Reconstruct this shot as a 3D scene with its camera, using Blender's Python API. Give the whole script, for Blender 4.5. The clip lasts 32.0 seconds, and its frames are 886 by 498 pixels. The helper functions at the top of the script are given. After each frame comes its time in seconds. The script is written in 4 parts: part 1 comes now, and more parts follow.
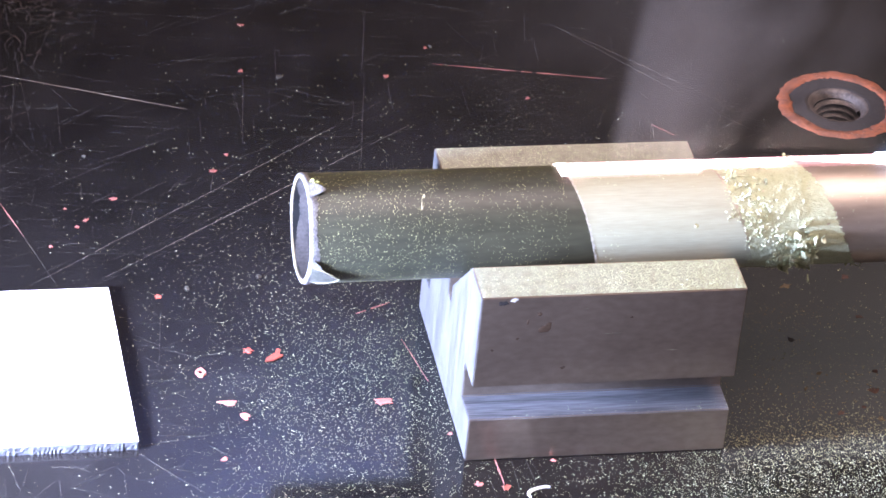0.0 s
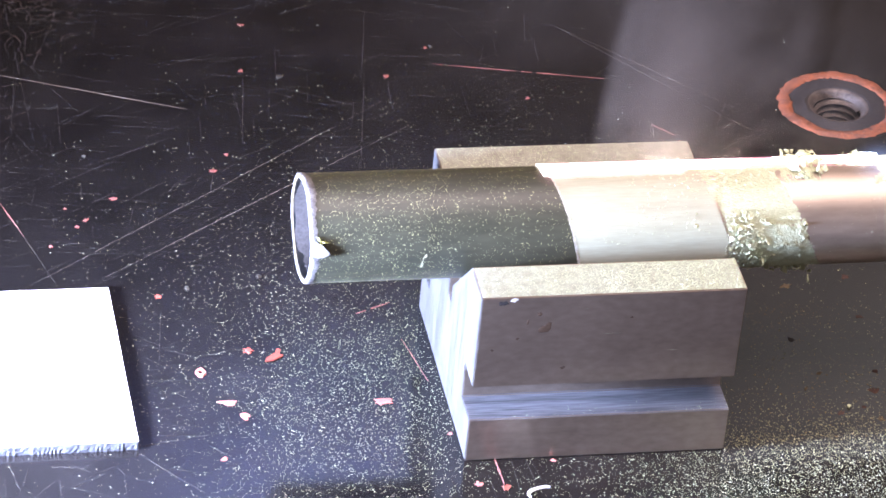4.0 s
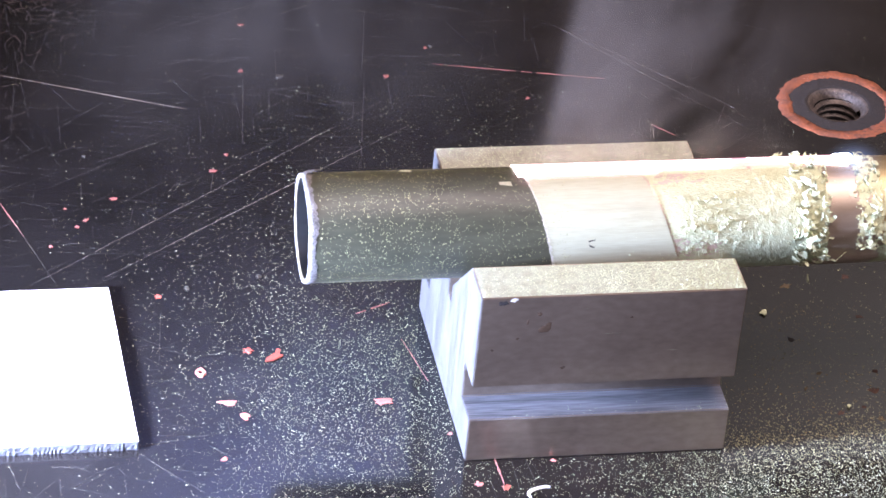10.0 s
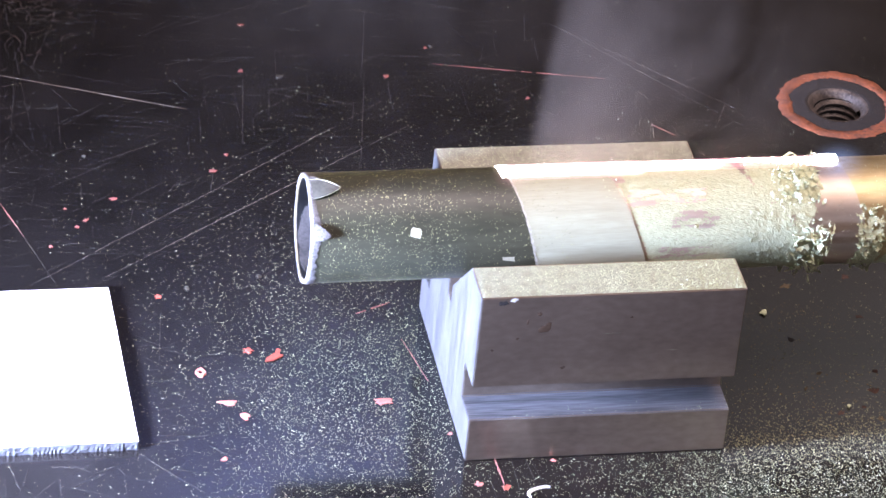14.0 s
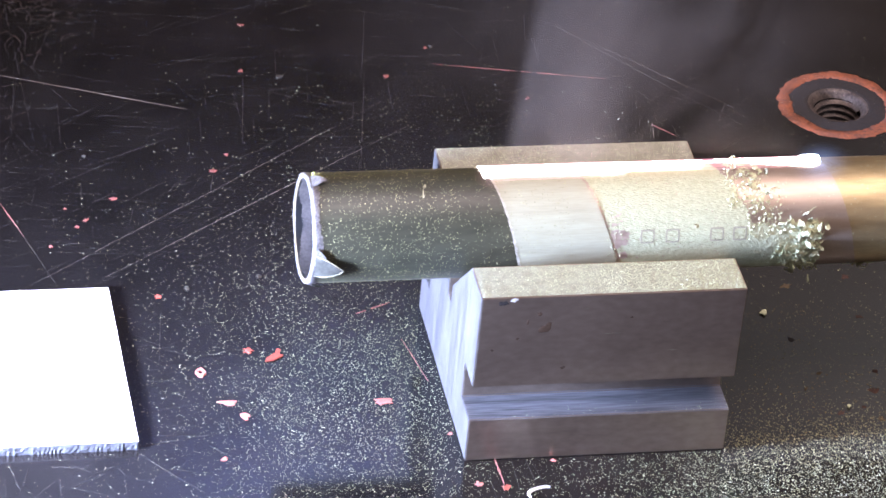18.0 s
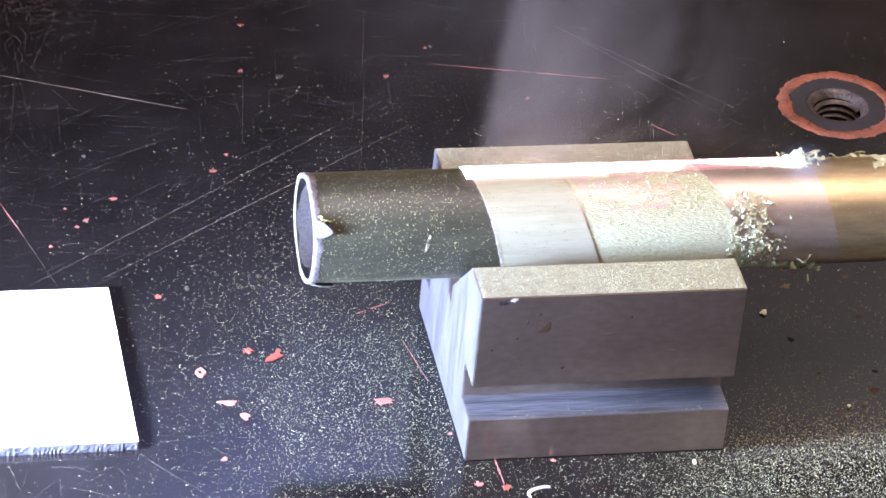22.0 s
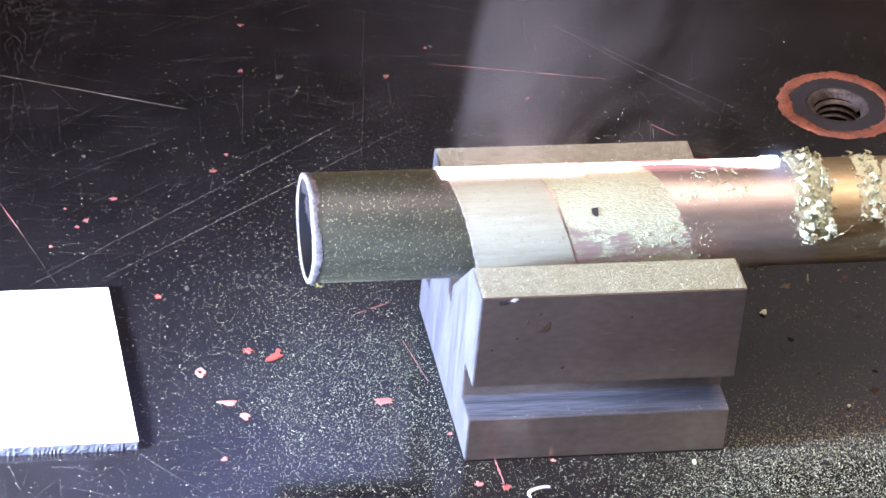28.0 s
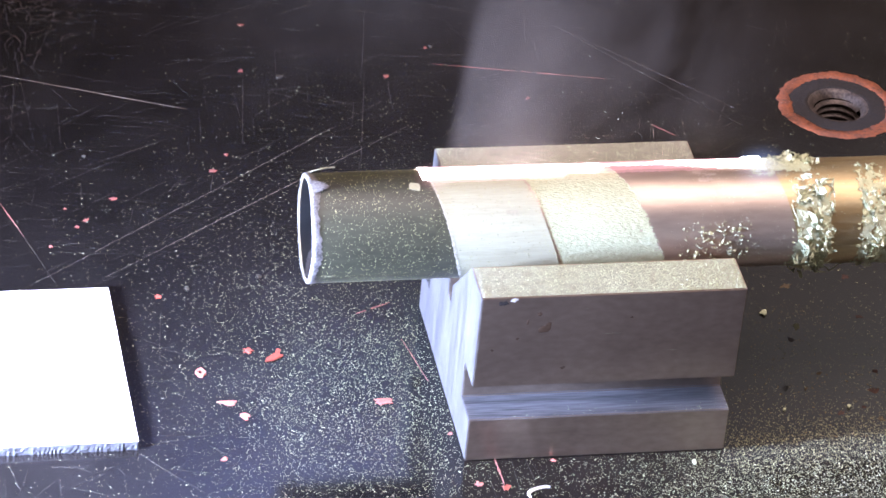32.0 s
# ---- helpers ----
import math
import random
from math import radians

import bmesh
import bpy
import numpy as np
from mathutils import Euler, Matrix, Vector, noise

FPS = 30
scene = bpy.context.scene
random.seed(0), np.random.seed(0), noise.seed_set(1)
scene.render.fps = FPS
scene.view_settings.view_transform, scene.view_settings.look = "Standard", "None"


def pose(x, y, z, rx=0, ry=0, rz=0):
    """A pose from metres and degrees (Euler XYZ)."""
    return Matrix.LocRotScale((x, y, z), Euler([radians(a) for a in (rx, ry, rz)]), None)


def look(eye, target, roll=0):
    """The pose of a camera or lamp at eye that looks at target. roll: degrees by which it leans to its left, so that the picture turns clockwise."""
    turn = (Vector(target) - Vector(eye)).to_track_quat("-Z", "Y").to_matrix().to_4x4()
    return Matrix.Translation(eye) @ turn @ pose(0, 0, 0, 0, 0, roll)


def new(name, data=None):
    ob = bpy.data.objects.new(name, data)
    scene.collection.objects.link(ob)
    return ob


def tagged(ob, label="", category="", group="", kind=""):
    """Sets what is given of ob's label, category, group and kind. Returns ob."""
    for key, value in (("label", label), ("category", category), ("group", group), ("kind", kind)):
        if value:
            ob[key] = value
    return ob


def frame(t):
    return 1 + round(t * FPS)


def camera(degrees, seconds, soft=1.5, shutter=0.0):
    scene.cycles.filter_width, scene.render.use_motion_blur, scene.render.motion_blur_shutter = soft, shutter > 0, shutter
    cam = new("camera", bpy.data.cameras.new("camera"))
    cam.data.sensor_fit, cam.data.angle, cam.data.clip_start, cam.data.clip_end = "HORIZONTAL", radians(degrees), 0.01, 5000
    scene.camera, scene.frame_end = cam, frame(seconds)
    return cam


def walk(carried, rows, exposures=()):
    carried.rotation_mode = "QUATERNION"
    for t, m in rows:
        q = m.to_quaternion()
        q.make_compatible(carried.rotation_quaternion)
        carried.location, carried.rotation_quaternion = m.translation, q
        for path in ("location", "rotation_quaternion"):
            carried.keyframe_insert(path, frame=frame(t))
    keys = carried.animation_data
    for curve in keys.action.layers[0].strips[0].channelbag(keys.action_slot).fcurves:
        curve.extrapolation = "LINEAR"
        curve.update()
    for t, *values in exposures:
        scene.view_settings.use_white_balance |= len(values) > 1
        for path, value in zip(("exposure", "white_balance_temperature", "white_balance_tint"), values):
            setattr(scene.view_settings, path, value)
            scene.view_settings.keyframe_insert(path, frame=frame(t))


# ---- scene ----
# ---- camera ----
MM = 0.001
cam = camera(12.74, 32.0, soft=1.65)
EYE = (-0.15657, -0.61460, 0.49078)
AIM = (-0.00305, 0.02406, 0.03556)
ROLL = 5.76
walk(cam, [(0.0, look(EYE, AIM, ROLL)), (32.0, look(EYE, AIM, ROLL))],
     [(0, 0.24), (3, 0.41), (9, 0.34), (13, 0.12), (17, 0.03), (23, 0.05), (25, 0.11), (28, -0.07), (32, 0.04)])

# ---- world and lights ----
world = bpy.data.worlds.new("room_air")
scene.world = world
world.use_nodes = True
world.node_tree.nodes["Background"].inputs[0].default_value = (0.55, 0.5, 0.45, 1)
world.node_tree.nodes["Background"].inputs[1].default_value = 0.05


def area_lamp(name, at, to, watts, size, colour, spread=180):
    data = bpy.data.lights.new(name, "AREA")
    data.shape, data.size, data.energy, data.color = "DISK", size, watts, colour
    data.spread = radians(spread)
    ob = new(name, data)
    ob.matrix_world = look(at, to)
    return ob


area_lamp("work_lamp", (-0.155, -0.014, 0.049), (0.0, 0.01, 0.015), 4.3, 0.035, (0.49, 0.59, 1.0), 160)
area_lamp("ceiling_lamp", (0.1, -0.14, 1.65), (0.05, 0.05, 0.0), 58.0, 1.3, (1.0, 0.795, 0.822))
# unseen fill: warms the far wall that the right of the table reflects
area_lamp("wall_sheen_fill", (1.15, 1.85, 1.35), (1.15, 2.45, 1.6), 9.0, 0.2, (1.0, 0.86, 0.76))
# unseen fill: a blue patch on the ceiling for the table to mirror
area_lamp("blue_sheen_fill", (0.38, 2.0, 1.36), (0.38, 2.005, 1.7), 1.8, 0.3, (0.28, 0.38, 1.0), 52)


# ---- materials ----
def material(name, colour, second=None, rough=0.5, metal=0.0, scale=300.0, fine=2500.0, bump=0.0, stretch=(1, 1, 1), spread=0.25,
             rough_spread=0.12, coat=0.0, vary=0.0):
    m = bpy.data.materials.new(name)
    m.use_nodes = True
    nodes, link = m.node_tree.nodes, m.node_tree.links.new
    shader = nodes["Principled BSDF"]
    second = second or tuple(c * (1 - spread) for c in colour)
    coord, mapping = nodes.new("ShaderNodeTexCoord"), nodes.new("ShaderNodeMapping")
    mapping.inputs["Scale"].default_value = stretch
    link(coord.outputs["Object"], mapping.inputs["Vector"])
    big, small = nodes.new("ShaderNodeTexNoise"), nodes.new("ShaderNodeTexNoise")
    for n, s, d in ((big, scale, 5.0), (small, fine, 3.0)):
        n.inputs["Scale"].default_value, n.inputs["Detail"].default_value = s, d
        link(mapping.outputs["Vector"], n.inputs["Vector"])
    mean = nodes.new("ShaderNodeMath")
    mean.operation = "MULTIPLY_ADD"
    link(small.outputs["Fac"], mean.inputs[0])
    mean.inputs[1].default_value = 0.5
    half = nodes.new("ShaderNodeMath")
    half.operation = "MULTIPLY"
    link(big.outputs["Fac"], half.inputs[0])
    half.inputs[1].default_value = 0.5
    link(half.outputs[0], mean.inputs[2])
    ramp = nodes.new("ShaderNodeValToRGB")
    ramp.color_ramp.elements[0].position, ramp.color_ramp.elements[1].position = 0.36, 0.64
    ramp.color_ramp.elements[0].color, ramp.color_ramp.elements[1].color = (*second, 1), (*colour, 1)
    link(mean.outputs[0], ramp.inputs["Fac"])
    out = ramp.outputs["Color"]
    if vary:
        info, hsv = nodes.new("ShaderNodeNewGeometry"), nodes.new("ShaderNodeHueSaturation")
        span = nodes.new("ShaderNodeMapRange")
        span.inputs["To Min"].default_value, span.inputs["To Max"].default_value = 1 - vary, 1 + vary
        link(info.outputs["Random Per Island"], span.inputs["Value"])
        link(span.outputs["Result"], hsv.inputs["Value"])
        link(out, hsv.inputs["Color"])
        out = hsv.outputs["Color"]
    link(out, shader.inputs["Base Color"])
    rr = nodes.new("ShaderNodeMapRange")
    rr.inputs["To Min"].default_value, rr.inputs["To Max"].default_value = max(0.02, rough - rough_spread), min(1.0, rough + rough_spread)
    link(big.outputs["Fac"], rr.inputs["Value"])
    link(rr.outputs["Result"], shader.inputs["Roughness"])
    shader.inputs["Metallic"].default_value = metal
    shader.inputs["Coat Weight"].default_value = coat
    if bump:
        b = nodes.new("ShaderNodeBump")
        b.inputs["Strength"].default_value, b.inputs["Distance"].default_value = bump, 0.0002
        link(mean.outputs[0], b.inputs["Height"])
        link(b.outputs["Normal"], shader.inputs["Normal"])
    return m


def glow(name, colour, strength, clear=False):
    m = bpy.data.materials.new(name)
    m.use_nodes = True
    nodes = m.node_tree.nodes
    nodes.remove(nodes["Principled BSDF"])
    e = nodes.new("ShaderNodeEmission")
    e.inputs[0].default_value, e.inputs[1].default_value = (*colour, 1), strength
    out = e.outputs[0]
    if clear:
        add, through_it = nodes.new("ShaderNodeAddShader"), nodes.new("ShaderNodeBsdfTransparent")
        m.node_tree.links.new(e.outputs[0], add.inputs[0])
        m.node_tree.links.new(through_it.outputs[0], add.inputs[1])
        out = add.outputs[0]
    m.node_tree.links.new(out, nodes["Material Output"].inputs[0])
    return m


def smoke_material(name, density, size, seed, edge, foot):
    """Thin haze: mostly clear, denser in wisps, fading towards the rim of its sheet. edge, foot: how slowly it thickens from the left side and from below."""
    m = bpy.data.materials.new(name)
    m.use_nodes = True
    nodes, link = m.node_tree.nodes, m.node_tree.links.new
    nodes.remove(nodes["Principled BSDF"])
    coord = nodes.new("ShaderNodeTexCoord")
    mapping = nodes.new("ShaderNodeMapping")
    mapping.inputs["Location"].default_value = (seed, seed * 0.7, 0)
    mapping.inputs["Scale"].default_value = (1.0, 1.0, 0.6)
    link(coord.outputs["Object"], mapping.inputs["Vector"])
    n = nodes.new("ShaderNodeTexNoise")
    n.inputs["Scale"].default_value, n.inputs["Detail"].default_value, n.inputs["Distortion"].default_value = 38.0, 4.0, 1.0
    link(mapping.outputs["Vector"], n.inputs["Vector"])
    split = nodes.new("ShaderNodeSeparateXYZ")
    link(coord.outputs["Object"], split.inputs[0])

    def fade(axis, lo0, lo1, hi1, hi0):
        a, b, c = nodes.new("ShaderNodeMapRange"), nodes.new("ShaderNodeMapRange"), nodes.new("ShaderNodeMath")
        for q, f0, f1 in ((a, lo0, lo1), (b, hi0, hi1)):
            q.interpolation_type = "SMOOTHSTEP"
            q.inputs["From Min"].default_value, q.inputs["From Max"].default_value = f0, f1
            link(split.outputs[axis], q.inputs["Value"])
        c.operation = "MULTIPLY"
        link(a.outputs["Result"], c.inputs[0])
        link(b.outputs["Result"], c.inputs[1])
        return c.outputs[0]

    w, h = size
    fx = fade("X", -w / 2, -w / 2 + w * edge, -w * 0.15, w / 2)
    fz = fade("Z", 0.0, h * foot, h * (0.1 + foot), h)
    thick = nodes.new("ShaderNodeMapRange")
    thick.inputs["From Min"].default_value, thick.inputs["From Max"].default_value = (0.36, 0.70) if foot < 0.1 else (0.15, 0.9)
    link(n.outputs["Fac"], thick.inputs["Value"])
    p, q, r = (nodes.new("ShaderNodeMath") for _ in range(3))
    for k in (p, q, r):
        k.operation = "MULTIPLY"
    link(fx, p.inputs[0]), link(fz, p.inputs[1])
    link(p.outputs[0], q.inputs[0]), link(thick.outputs["Result"], q.inputs[1])
    link(q.outputs[0], r.inputs[0])
    r.inputs[1].default_value = density
    clear, body, back, both, mix = (nodes.new("ShaderNode" + k) for k in
                                    ("BsdfTransparent", "BsdfDiffuse", "BsdfTranslucent", "MixShader", "MixShader"))
    body.inputs[0].default_value = back.inputs[0].default_value = (0.92, 0.77, 0.64, 1)
    link(body.outputs[0], both.inputs[1]), link(back.outputs[0], both.inputs[2])
    link(r.outputs[0], mix.inputs[0]), link(clear.outputs[0], mix.inputs[1]), link(both.outputs[0], mix.inputs[2])
    link(mix.outputs[0], nodes["Material Output"].inputs[0])
    return m


M_TABLE = material("black_table", (0.010, 0.0085, 0.0078), (0.0035, 0.003, 0.0028), rough=0.14, rough_spread=0.03, scale=60, fine=1500, bump=0.07)
M_STEEL = material("ground_steel", (0.40, 0.318, 0.245), (0.285, 0.222, 0.17), rough=0.32, rough_spread=0.09, metal=0.8, scale=60, fine=700, bump=0.03, stretch=(0.5, 1, 1))
# same steel, streaky and more diffuse, so the lamp side looks brightly lit
M_LAMP_SIDE = material("lamp_side_steel", (0.125, 0.122, 0.12), (0.055, 0.053, 0.052), rough=0.5, metal=0.3, scale=420, fine=2600, bump=0.25, stretch=(1, 1, 0.12))
# ledge copy of the steel, its cooler tone painting the lamp's bluish light
M_LIT_LEDGE = material("cool_lit_ledge_steel", (0.25, 0.25, 0.26), (0.07, 0.07, 0.073), rough=0.4, metal=0.5, scale=420, fine=3000, bump=0.15, stretch=(0.05, 1, 1))
M_COAT = material("dark_coating", (0.047, 0.048, 0.029), (0.027, 0.028, 0.017), rough=0.46, scale=90, fine=900, bump=0.05, stretch=(0.2, 1, 1))
M_COAT.node_tree.nodes["Principled BSDF"].inputs["Specular IOR Level"].default_value = 0.3
M_FRAYED = material("pale_frayed_edge", (0.55, 0.54, 0.45), (0.28, 0.275, 0.21), rough=0.85, scale=900, fine=3000, bump=0.5)
M_FRESH = material("fresh_stripped_metal", (0.36, 0.365, 0.252), (0.298, 0.299, 0.2), rough=0.65, metal=0.05, scale=700, fine=3600, bump=0.35, stretch=(0.08, 1, 1))
M_GREEN = material("pale_green_dust_layer", (0.465, 0.50, 0.322), (0.345, 0.37, 0.228), rough=0.9, scale=1100, fine=3600, bump=0.4)
M_DULL = material("dull_brown_metal", (0.42, 0.345, 0.265), (0.33, 0.27, 0.21), rough=0.47, metal=0.78, scale=140, fine=900, bump=0.05, stretch=(0.2, 1, 1))
M_STRIP = material("bare_brown_strip", (0.50, 0.41, 0.33), (0.33, 0.27, 0.22), rough=0.5, metal=0.5, scale=200, fine=1500, bump=0.1, stretch=(0.1, 1, 1))
M_BRASS = material("olive_brass_metal", (0.46, 0.365, 0.19), (0.31, 0.245, 0.13), rough=0.48, metal=0.8, scale=140, fine=900, bump=0.05, stretch=(0.2, 1, 1))
M_TENT = material("thin_olive_film", (0.075, 0.075, 0.058), (0.04, 0.04, 0.03), rough=0.7, scale=300, fine=1500, bump=0.2)
M_TUFT = material("olive_tuft", (0.30, 0.30, 0.07), (0.17, 0.16, 0.04), rough=0.8, scale=400, fine=2000)
M_RIM = material("white_burnt_rim", (0.16, 0.15, 0.135), (0.04, 0.036, 0.034), rough=0.7, scale=500, fine=2500, bump=0.3)
M_LINER = material("pale_scorched_liner", (0.055, 0.046, 0.040), (0.022, 0.019, 0.017), rough=0.8, scale=350, fine=1800, bump=0.5)
M_BORE = material("black_pipe_inside", (0.006, 0.006, 0.006), (0.002, 0.002, 0.002), rough=0.5, metal=0.2, scale=110, fine=900, bump=0.1)
M_PLATE = material("white_ceramic", (0.82, 0.82, 0.82), (0.78, 0.78, 0.79), rough=0.5, scale=80, fine=900)
# broken edge with its base darkened against the glare of the close lamp
M_EDGE = material("darkened_broken_edge", (0.055, 0.055, 0.06), (0.010, 0.010, 0.011), rough=0.8, scale=700, fine=2500, bump=0.6)
M_DUST = material("pale_dust", (0.38, 0.38, 0.225), (0.21, 0.21, 0.12), rough=0.85, scale=300, fine=2000, vary=0.35)
M_DUST_PIPE = material("yellowish_dust", (0.36, 0.36, 0.19), (0.22, 0.22, 0.115), rough=0.9, scale=300, fine=2000, vary=0.45)
M_DUST_COARSE = material("pale_coarse_dust", (0.47, 0.48, 0.32), (0.31, 0.32, 0.21), rough=0.85, scale=300, fine=2000, vary=0.4)
M_FLAKE = material("pale_green_flake", (0.52, 0.55, 0.35), (0.38, 0.40, 0.24), rough=0.9, scale=500, fine=2500, bump=0.15, vary=0.15)
M_RED = material("red_paint", (0.33, 0.06, 0.035), (0.15, 0.03, 0.02), rough=0.6, scale=400, fine=2000, bump=0.2)
M_DULLRED = material("dull_red_paint", (0.20, 0.05, 0.032), (0.06, 0.018, 0.014), rough=0.8, scale=500, fine=2200, bump=0.3)
M_PINK = material("pale_red_paint", (0.36, 0.125, 0.09), (0.24, 0.065, 0.05), rough=0.65, scale=500, fine=2200, bump=0.2)
M_RING = material("red_ring_paint", (0.25, 0.072, 0.026), (0.065, 0.026, 0.016), rough=0.85, scale=220, fine=1500, bump=0.5)
M_GRIME = material("black_grime", (0.02, 0.015, 0.012), (0.004, 0.003, 0.003), rough=0.85, scale=650, fine=2000, bump=1.0)
M_THREAD = material("worn_thread_steel", (0.12, 0.095, 0.078), (0.02, 0.015, 0.012), rough=0.55, metal=0.45, scale=300, fine=1500, bump=0.2)
M_SCRATCH = material("pale_scratch", (0.044, 0.036, 0.023), (0.007, 0.006, 0.004), rough=0.95, scale=350, fine=1500)
M_SCRATCH_PALE = material("bright_scratch", (0.20, 0.17, 0.13), (0.05, 0.042, 0.034), rough=0.8, scale=500, fine=1800)
M_SCRATCH_RED = material("reddish_scratch", (0.27, 0.095, 0.075), (0.09, 0.033, 0.027), rough=0.85, scale=200, fine=1500)
M_WORN = material("worn_brown", (0.06, 0.036, 0.02), (0.012, 0.008, 0.006), rough=0.85, scale=350, fine=1500)
M_WHITE = material("white_shaving", (0.8, 0.8, 0.78), rough=0.5, scale=500, fine=2000)
M_DARK = material("dark_pit", (0.03, 0.026, 0.024), rough=0.7, scale=500, fine=2000)
M_FADED = material("faded_ink", (0.40, 0.40, 0.27), (0.32, 0.32, 0.22), rough=0.8, scale=500, fine=2500)
M_STAMP = material("faded_stamping", (0.33, 0.32, 0.225), (0.25, 0.24, 0.17), rough=0.8, scale=500, fine=2500)
M_STAIN = material("brown_stain", (0.20, 0.135, 0.09), (0.10, 0.065, 0.042), rough=0.5, metal=0.6, scale=400, fine=2000)
M_WALL = material("grey_room_paint", (0.55, 0.52, 0.49), rough=0.8, scale=3, fine=60, bump=0.05)
M_DARKWALL = material("brown_sheen_wall", (0.064, 0.045, 0.036), rough=0.8, scale=3, fine=60, bump=0.05)
M_CEILING = material("cool_sheen_ceiling", (0.66, 0.70, 0.78), rough=0.8, scale=3, fine=60, bump=0.05)
M_FLOOR = material("concrete_floor", (0.22, 0.21, 0.20), rough=0.7, scale=3, fine=60, bump=0.05)
M_HOT = glow("laser_glow", (1.0, 0.88, 0.92), 16.0)
M_HOT_PINK = glow("pink_thread_glow", (1.0, 0.55, 0.66), 3.5)
M_HOT_BLUE = glow("plasma_glow", (0.62, 0.74, 1.0), 20.0)
M_FRINGE_A = glow("inner_bloom", (1.0, 0.80, 0.84), 0.9, True)
M_FRINGE_B = glow("middle_bloom", (1.0, 0.52, 0.64), 0.55, True)
M_FRINGE_C = glow("outer_bloom", (1.0, 0.42, 0.55), 0.26, True)


# ---- building helpers: meshes in millimetres ----
def link_mesh(name, bm, mat, parent=None, label="", smooth=False):
    """One bmesh, in millimetres, as one mesh object, under its thing where there is one."""
    bmesh.ops.scale(bm, vec=(MM, MM, MM), verts=bm.verts)
    me = bpy.data.meshes.new(name)
    bm.to_mesh(me)
    bm.free()
    if smooth:
        me.polygons.foreach_set("use_smooth", [True] * len(me.polygons))
    me.materials.append(mat)
    ob = new(name, me)
    if parent:
        ob.parent = parent
    return tagged(ob, label=label)


def part(name, bm, mat, parent, label="", smooth=False):
    return link_mesh(name, bm, mat, parent, label, smooth)


def raw(name, verts, faces, mat, parent=None, label=""):
    me = bpy.data.meshes.new(name)
    me.from_pydata([tuple(c * MM for c in v) for v in verts], [], faces)
    me.materials.append(mat)
    ob = new(name, me)
    if parent:
        ob.parent = parent
    return tagged(ob, label=label)


def empty(name, at_mm, label, category, group=""):
    ob = new(name)
    ob.empty_display_size = 0.005
    ob.location = [c * MM for c in at_mm]
    return tagged(ob, label, category, group)


def box_bm(x0, y0, z0, x1, y1, z1, bevel=0.0):
    bm = bmesh.new()
    bmesh.ops.create_cube(bm, size=1)
    bmesh.ops.scale(bm, vec=(x1 - x0, y1 - y0, z1 - z0), verts=bm.verts)
    bmesh.ops.translate(bm, vec=((x0 + x1) / 2, (y0 + y1) / 2, (z0 + z1) / 2), verts=bm.verts)
    if bevel:
        bmesh.ops.bevel(bm, geom=bm.edges[:], offset=bevel, segments=2, affect="EDGES")
    return bm


def around(x, r, a):
    """A point of the pipe's space: a degrees from the top towards the front."""
    return (x, -r * math.sin(radians(a)), r * math.cos(radians(a)))


# ---- room: added out of view, it encloses the place and tints the table's reflections ----
for nm, b, mt in (("floor", (-2500, -2500, -920, 2500, 2500, -900), M_FLOOR), ("ceiling", (-2500, -2500, 1700, 2500, 2500, 1720), M_CEILING),
                  ("wall_north", (-2500, 2500, -900, 2500, 2550, 1700), M_DARKWALL), ("wall_south", (-2500, -2550, -900, 2500, -2500, 1700), M_WALL),
                  ("wall_west", (-2550, -2500, -900, -2500, 2500, 1700), M_WALL), ("wall_east", (2500, -2500, -900, 2550, 2500, 1700), M_WALL)):
    tagged(link_mesh(nm, box_bm(*b), mt), "plain " + ("concrete floor" if nm == "floor" else "grey painted " + nm.split("_")[0]) + " of the unseen workshop",
           nm.split("_")[0], kind="structure")

# ---- table with threaded holes ----
HOLES = ((112.0, 126.0),)
HALF = 20.0
BORE = 7.1
table = empty("workshop_table", (0, 0, 0), "black scratched steel workshop table with threaded holes", "table")


